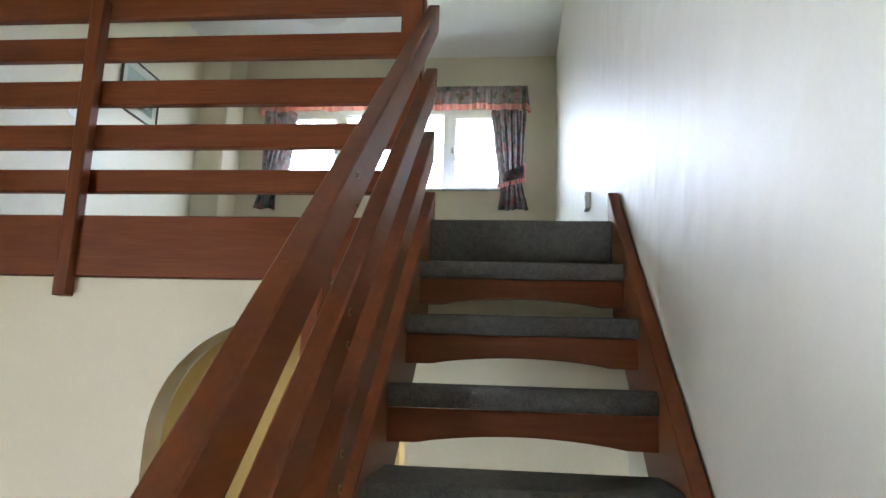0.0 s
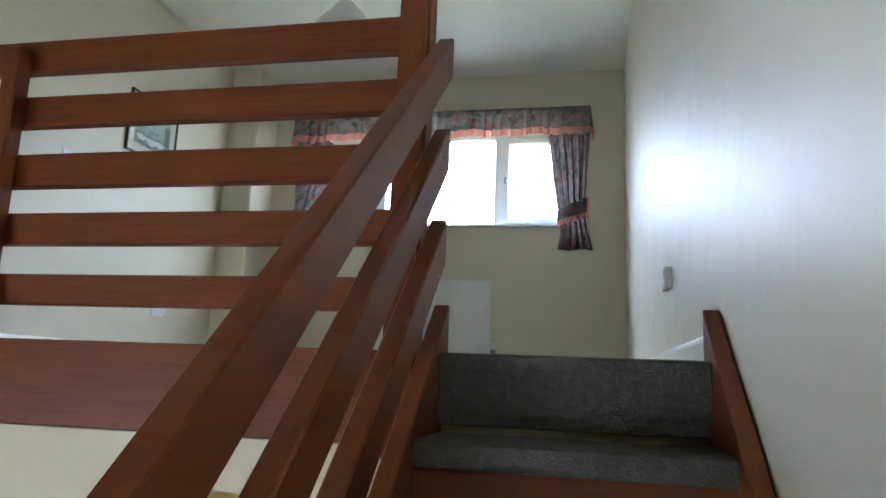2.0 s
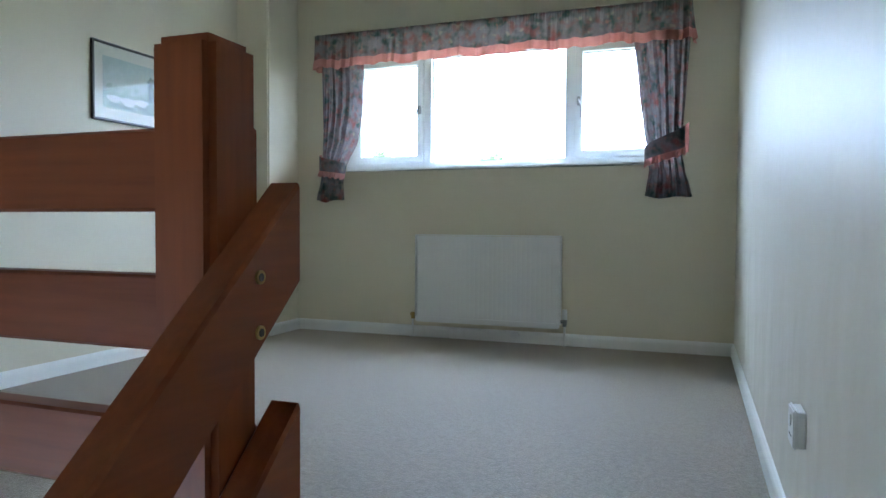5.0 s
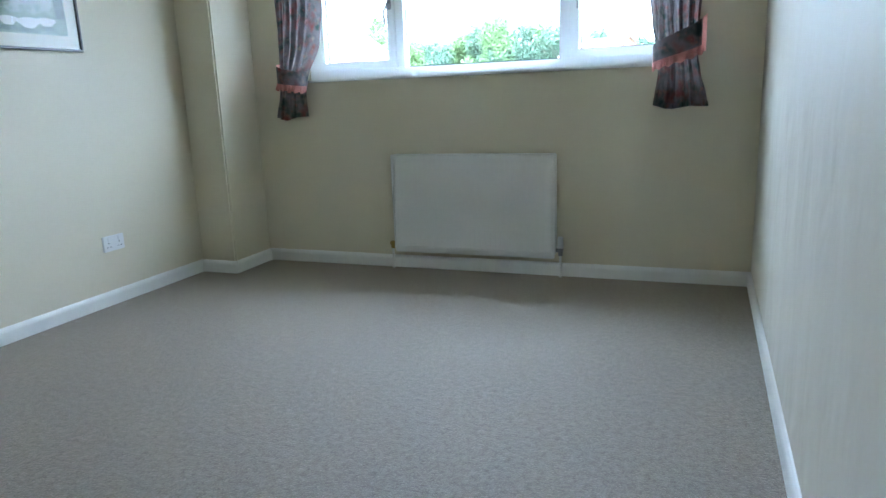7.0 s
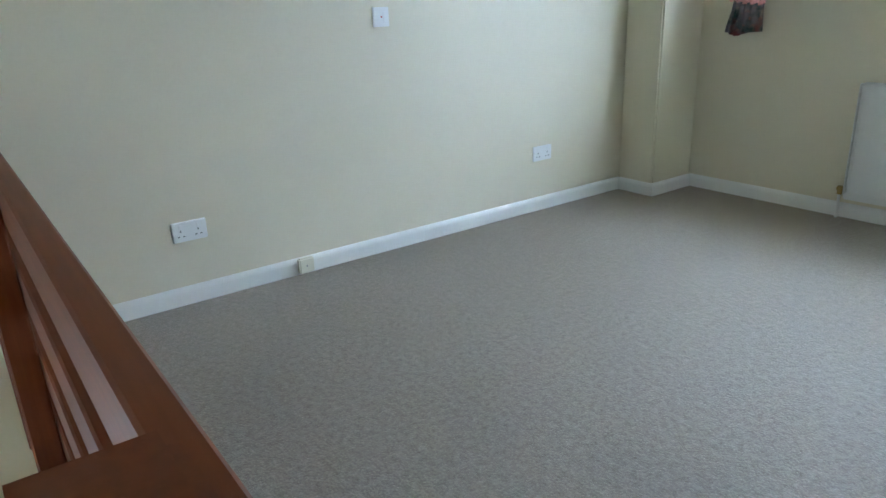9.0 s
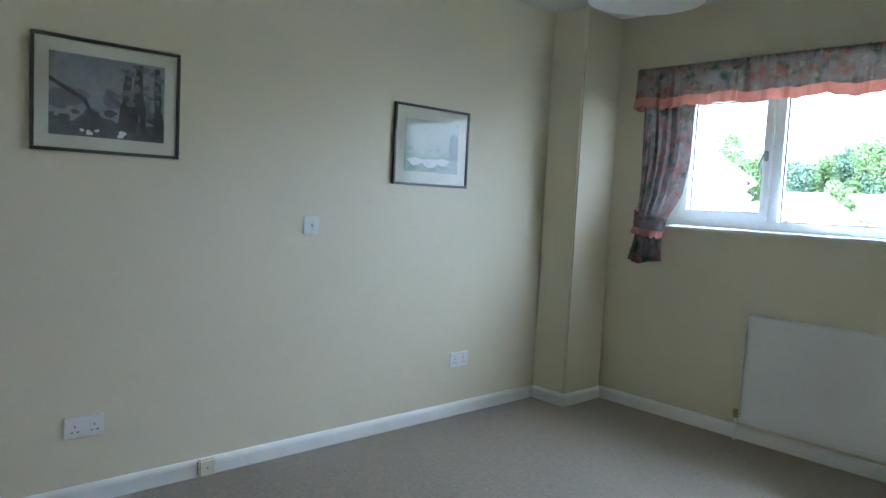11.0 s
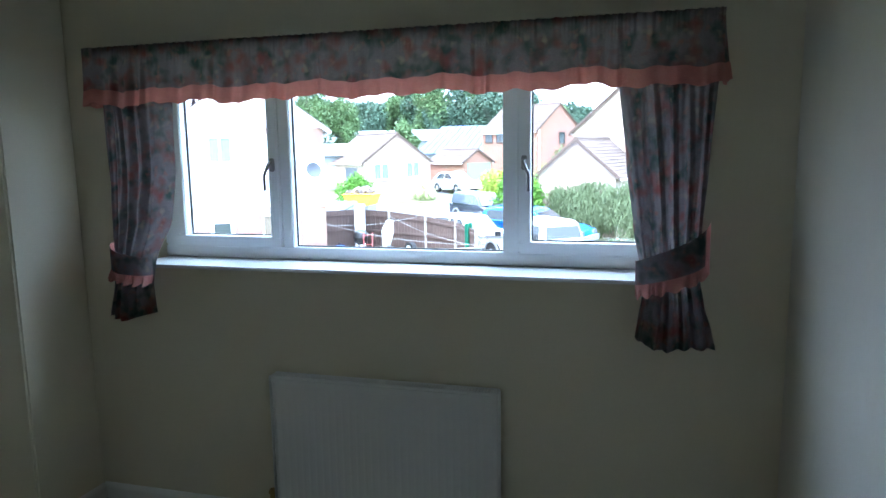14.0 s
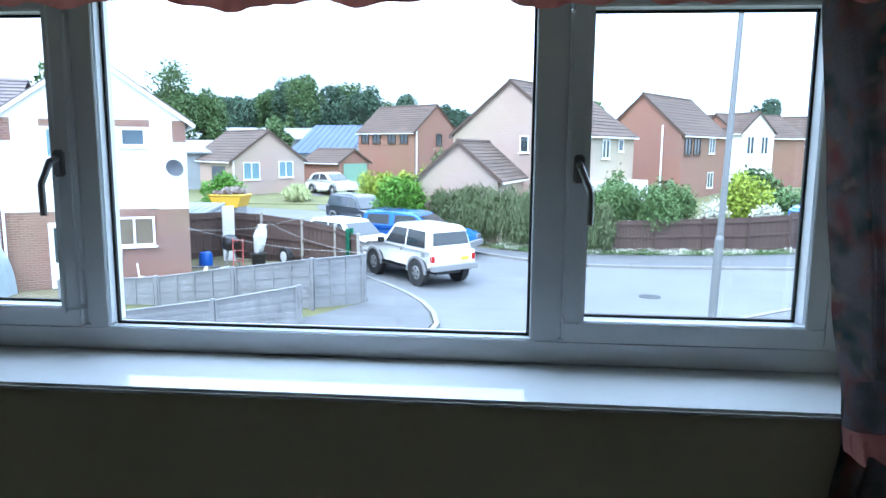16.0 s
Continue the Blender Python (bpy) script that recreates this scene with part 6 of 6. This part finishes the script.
# white car on the drive
HBP = [(-2.1, 0.45), (-2.15, 0.85), (-1.9, 1.05), (1.0, 1.02), (1.9, 0.88), (2.15, 0.62), (2.12, 0.36), (-2.0, 0.34)]
HBC = [(-1.98, 1.02), (-1.5, 1.52), (-0.2, 1.64), (0.35, 1.56), (1.12, 1.0)]
car("white_car", (-14.0, 50.2, ground_z(50) + 0.03), -40, HBP, HBC, 1.82, CARWHITE, "white family car parked on the drive", (-1.3, 1.32), 0.35,
    {"side_windows": [[(-1.5, 1.1), (-1.2, 1.46), (-0.5, 1.53), (-0.5, 1.1)], [(-0.42, 1.1), (-0.42, 1.53), (0.2, 1.5), (0.75, 1.1)]], "screens": [("windscreen", (1.06, 1.06), (0.42, 1.52)), ("rear_window", (-1.93, 1.08), (-1.55, 1.46))]})
# pale 4x4 standing behind the fence
car("pale_off_road_car", (-7.0, 25.3, ZG + 0.012), -40, [(x, z * 0.88) for x, z in SUVP], [(x, z * 0.80 + 0.06) for x, z in SUVC], 1.75, CARWHITE, "white off-road car with black arches beside the fence", (-1.33, 1.33), 0.40,
    {"side_windows": [[(x, z * 0.80 + 0.06) for x, z in w] for w in suv_x["side_windows"]], "screens": [(nm, (xa, za * 0.80 + 0.06), (xb, zb * 0.80 + 0.06)) for nm, (xa, za), (xb, zb) in suv_x["screens"]], "boxes": [("front_bumper", GREYTRIM, (2.06, 2.28, -0.88, 0.88, 0.50, 0.70))]})
# blue van at the edge of the road
car("blue_van", (13.6, 32.4, ZG + 0.012), 60, VNP, VNC, 1.8, CARBLUE, "blue van parked at the road's end", (-1.45, 1.5), 0.33,
    {"side_windows": [[(0.05, 1.2), (0.05, 1.72), (0.62, 1.72), (1.05, 1.2)]], "screens": [("windscreen", (1.42, 1.16), (0.76, 1.80)), ("rear_window", (-2.32, 1.2), (-2.29, 1.75))],
     "boxes": [("tail_light", REDLENS, (-2.38, -2.30, 0.72, 0.88, 0.85, 1.2)), ("tail_light", REDLENS, (-2.38, -2.30, -0.88, -0.72, 0.85, 1.2)), ("number_plate", YELPLATE, (-2.39, -2.33, -0.26, 0.26, 0.75, 0.86))]})

# ---- street and garden things ----
lp = thing("lamp_post", (3.13, 12.5, ZG), "tall galvanised steel street lamp column leaning slightly", "street lamp")
lp.matrix_world = pose(3.10, 12.5, ZG, 0, 1.6, 0)
part("base", C((0, 0, -0.2), (0, 0, 2.7), 0.085, n=16), GALV, lp, smooth=40)
part("collar", C((0, 0, 2.7), (0, 0, 2.78), 0.085, 0.064, n=16), GALV, lp, smooth=40)
part("column", C((0, 0, 2.78), (0, 0, 8.0), 0.064, 0.05, n=16), GALV, lp, smooth=40)
part("lantern", B(-0.09, 0.09, -0.12, 0.50, 7.98, 8.12, 0.03, 2), GREYTRIM, lp, "grey lantern head")
part("door", B(-0.05, 0.05, -0.092, -0.078, 0.5, 1.0, 0.004), GALV, lp)

solid("drain_cover", C((3.45, 19.6, ZG + 0.012), (3.45, 19.6, ZG + 0.022), 0.32, n=24), BLACKMETAL, "dark iron drain cover in the road", "manhole cover")

sk = thing("skip", (-14.2, 31.0, ZG), "yellow builder's skip heaped with rubble", "skip")
bm = bmesh.new()
o = [(-0.57, 1.56), (-0.80, 2.12), (0.80, 2.12), (0.57, 1.56)]
prism(bm, o, 1, -0.7, 0.7)
part("tub", bm, YELSKIP, sk, "yellow steel tub")
part("rim", B(-0.84, 0.84, -0.73, 0.73, 2.08, 2.15, 0.02), YELSKIP, sk)
bm = bmesh.new()
rg = random.Random(4)
for i in range(46):
    x, y = rg.uniform(-0.68, 0.68), rg.uniform(-0.6, 0.6)
    s = rg.uniform(0.06, 0.17)
    vs = box(bm, -s, s, -s * 0.7, s * 0.7, -s * 0.5, s * 0.5)
    bmesh.ops.transform(bm, matrix=pose(x, y, 2.14 + 0.22 * (1 - abs(x)) * rg.random() + s * 0.3, rg.uniform(0, 360), rg.uniform(0, 360), rg.uniform(0, 360)), verts=vs)
part("rubble", bm, RUBBLE, sk, "heap of mixed rubble")
part("lifting_base", B(-0.55, 0.55, -0.6, 0.6, 0.0, 1.56), GREYTRIM, sk, "stacked grey base below the tub")

wp = thing("white_board", (-11.62, 24.3, ZG), "tall white board standing behind the fence", "board")
part("panel", B(-0.23, 0.23, -0.02, 0.02, 0.0, 2.16, 0.005), RENDER_W, wp)
part("batten", B(-0.03, 0.03, 0.022, 0.05, 0.0, 2.0), FENCE_GREY, wp)
dr = thing("blue_drum", (-12.0, 23.0, ZG + 0.02), "blue plastic water drum in the garden", "drum")
part("drum_body", lathe(bmesh.new(), [(0.0, 0.0), (0.24, 0.0), (0.25, 0.05), (0.25, 0.42), (0.20, 0.52), (0.08, 0.56), (0.0, 0.56)], (0, 0, 0), 20), BLUEPL, dr, smooth=40)
part("cap", C((0, 0, 0.56), (0, 0, 0.64), 0.07, n=12), BLACKMETAL, dr)
bb = thing("barbecue", (-10.95, 22.7, ZG + 0.02), "black kettle barbecue on legs", "barbecue")
part("lid", lathe(bmesh.new(), [(0.30, 0.95), (0.28, 1.1), (0.18, 1.22), (0.0, 1.26)], (0, 0, 0), 20), BLACKMETAL, bb, smooth=50)
part("kettle", lathe(bmesh.new(), [(0.30, 0.94), (0.26, 0.76), (0.14, 0.66), (0.0, 0.64)], (0, 0, 0), 20), BLACKMETAL, bb, smooth=50)
for a in (0.5, 2.6, 4.7):
    part("leg", C((0.12 * math.cos(a), 0.12 * math.sin(a), 0.7), (0.35 * math.cos(a), 0.35 * math.sin(a), 0), 0.018, n=6), GALV, bb)
fw = thing("sack_truck", (-10.45, 22.2, ZG + 0.02), "faded red sack truck standing on the grass", "sack truck", rz=20)
for sx in (-0.16, 0.16):
    part("upright", C((sx, 0, 0.1), (sx * 1.1, 0.35, 1.15), 0.02, n=6), REDPAINT, fw)
part("toe_plate", B(-0.22, 0.22, -0.22, 0.0, 0.04, 0.07), REDPAINT, fw)
for z in (0.35, 0.7, 1.05):
    part("cross_bar", C((-0.17, 0.02 + z * 0.3, z), (0.17, 0.02 + z * 0.3, z), 0.014, n=6), REDPAINT, fw)
sb = lathe(bmesh.new(), [(0.0, 0.0), (0.12, 0.0), (0.17, 0.12), (0.20, 0.35), (0.24, 0.62), (0.20, 0.84), (0.13, 0.97), (0.16, 1.05), (0.0, 1.03)], (0, 0, 0), 22)
for v in sb.verts:
    w = math.atan2(v.co.y, v.co.x)
    v.co.x, v.co.y = v.co.x * (1 + 0.16 * math.sin(3 * w + 5 * v.co.z)) + 0.20 * v.co.z, v.co.y * (1 + 0.14 * math.sin(4 * w - 7 * v.co.z))
sc = solid("white_sack", sb, SACK, "white woven sack slumped upright on a bin", "sack", (-9.98, 22.9, ZG + 0.57), smooth=60)
bn = thing("black_bin", (-9.95, 22.9, ZG + 0.02), "black plastic garden bin", "bin")
part("tub", lathe(bmesh.new(), [(0.0, 0.0), (0.22, 0.0), (0.29, 0.52), (0.31, 0.54), (0.0, 0.545)], (0, 0, 0), 20), BLACKMETAL, bn, smooth=40)
ty = thing("spare_tyre", (-9.15, 23.6, ZG + 0.02), "old tyre with a pale rim leaning on the fence", "tyre", rz=-40)
bm = C((0, -0.1, 0.33), (0, 0.1, 0.33), 0.33, n=24)
part("tyre", bm, RUBBER, ty, smooth=40)
part("rim", C((0, -0.115, 0.33), (0, 0.115, 0.33), 0.2, n=20), SACK, ty, smooth=40)
gc = solid("hanging_cloth", thick(cloth_sheet(lambda u, v: Vector((0.35 * (u - 0.5), 0.05 * math.sin(u * 14) - 0.06, -1.0 * v)), 24, 10), 0.01), GREENCLOTH, "green cloth hanging over the fence", "cloth", (-6.2, 21.25, -1.0), 45, smooth=60)
tb = thing("teal_tub", (-12.35, 18.2, ZG + 0.02), "pale teal plastic tub by the house wall", "tub")
part("tub", lathe(bmesh.new(), [(0.0, 0.0), (0.20, 0.0), (0.27, 0.28), (0.29, 0.30), (0.26, 0.29), (0.19, 0.02), (0.0, 0.02)], (0, 0, 0), 20), TEAL, tb, smooth=40)
pf = thing("plastic_frame", (-12.5, 18.9, ZG + 0.02), "white plastic pipe frame propped by the wall", "frame")
for a, c in (((-0.45, 0, 0), (-0.55, 0.3, 1.25)), ((0.2, 0, 0), (0.05, 0.1, 0.75)), ((-0.6, 0, 0.2), (0.3, 0, 0.35))):
    part("pipe", C(a, c, 0.028, n=8), UPVC, pf)
gz = thing("tarpaulin_shelter", (-16.4, 16.0, ZG), "pale blue tarpaulin garden shelter", "shelter")
part("cover", thick(cloth_sheet(lambda u, v: Vector((-0.95 + 1.9 * u + 0.03 * math.sin(v * 20), 1.6 * v, 1.75 * math.sin(math.pi * u) ** 0.5 + 0.02 * math.sin(u * 30))), 28, 10), 0.01), TARP, gz, smooth=60)
for sx in (-0.85, 0.85):
    part("pole", C((sx, 0.02, 0), (sx, 0.02, 0.72), 0.02, n=6), GALV, gz)
part("stored_red_chair", B(-0.4, 0.1, 0.5, 0.9, 0.0, 0.8, 0.05), REDPAINT, gz, "red folded seat inside")
for k, (a, c) in enumerate((((-11.2, 20.0, -0.95), (-4.95, 17.55, -1.25)), ((-11.2, 20.0, -1.0), (-8.6, 23.9, -0.95)), ((-4.95, 17.55, -1.3), (-10.4, 24.2, -1.0)))):
    bm = bmesh.new()
    pts = [Vector(a).lerp(Vector(c), i / 12) - Vector((0, 0, 0.18 * math.sin(math.pi * i / 12))) for i in range(13)]
    tube(bm, [p - Vector(a) for p in pts], 0.0045, 5)
    solid("washing_line", bm, ROPE, "white washing line strung across the garden", "washing line", a, group="washing lines")
log = random.Random(9)
for i in range(9):
    solid("timber_offcut", B(-0.5, 0.5, -0.06, 0.06, 0.0, 0.06, 0.01), FENCE_GREY if i % 2 else RENDER_W, "weathered timber offcut lying on the grass", "timber", (-12.6 + 0.24 * i, 21.9 + log.uniform(-0.6, 0.9), ZG + 0.021 + 0.001 * i), log.uniform(0, 180), group="timber offcuts")
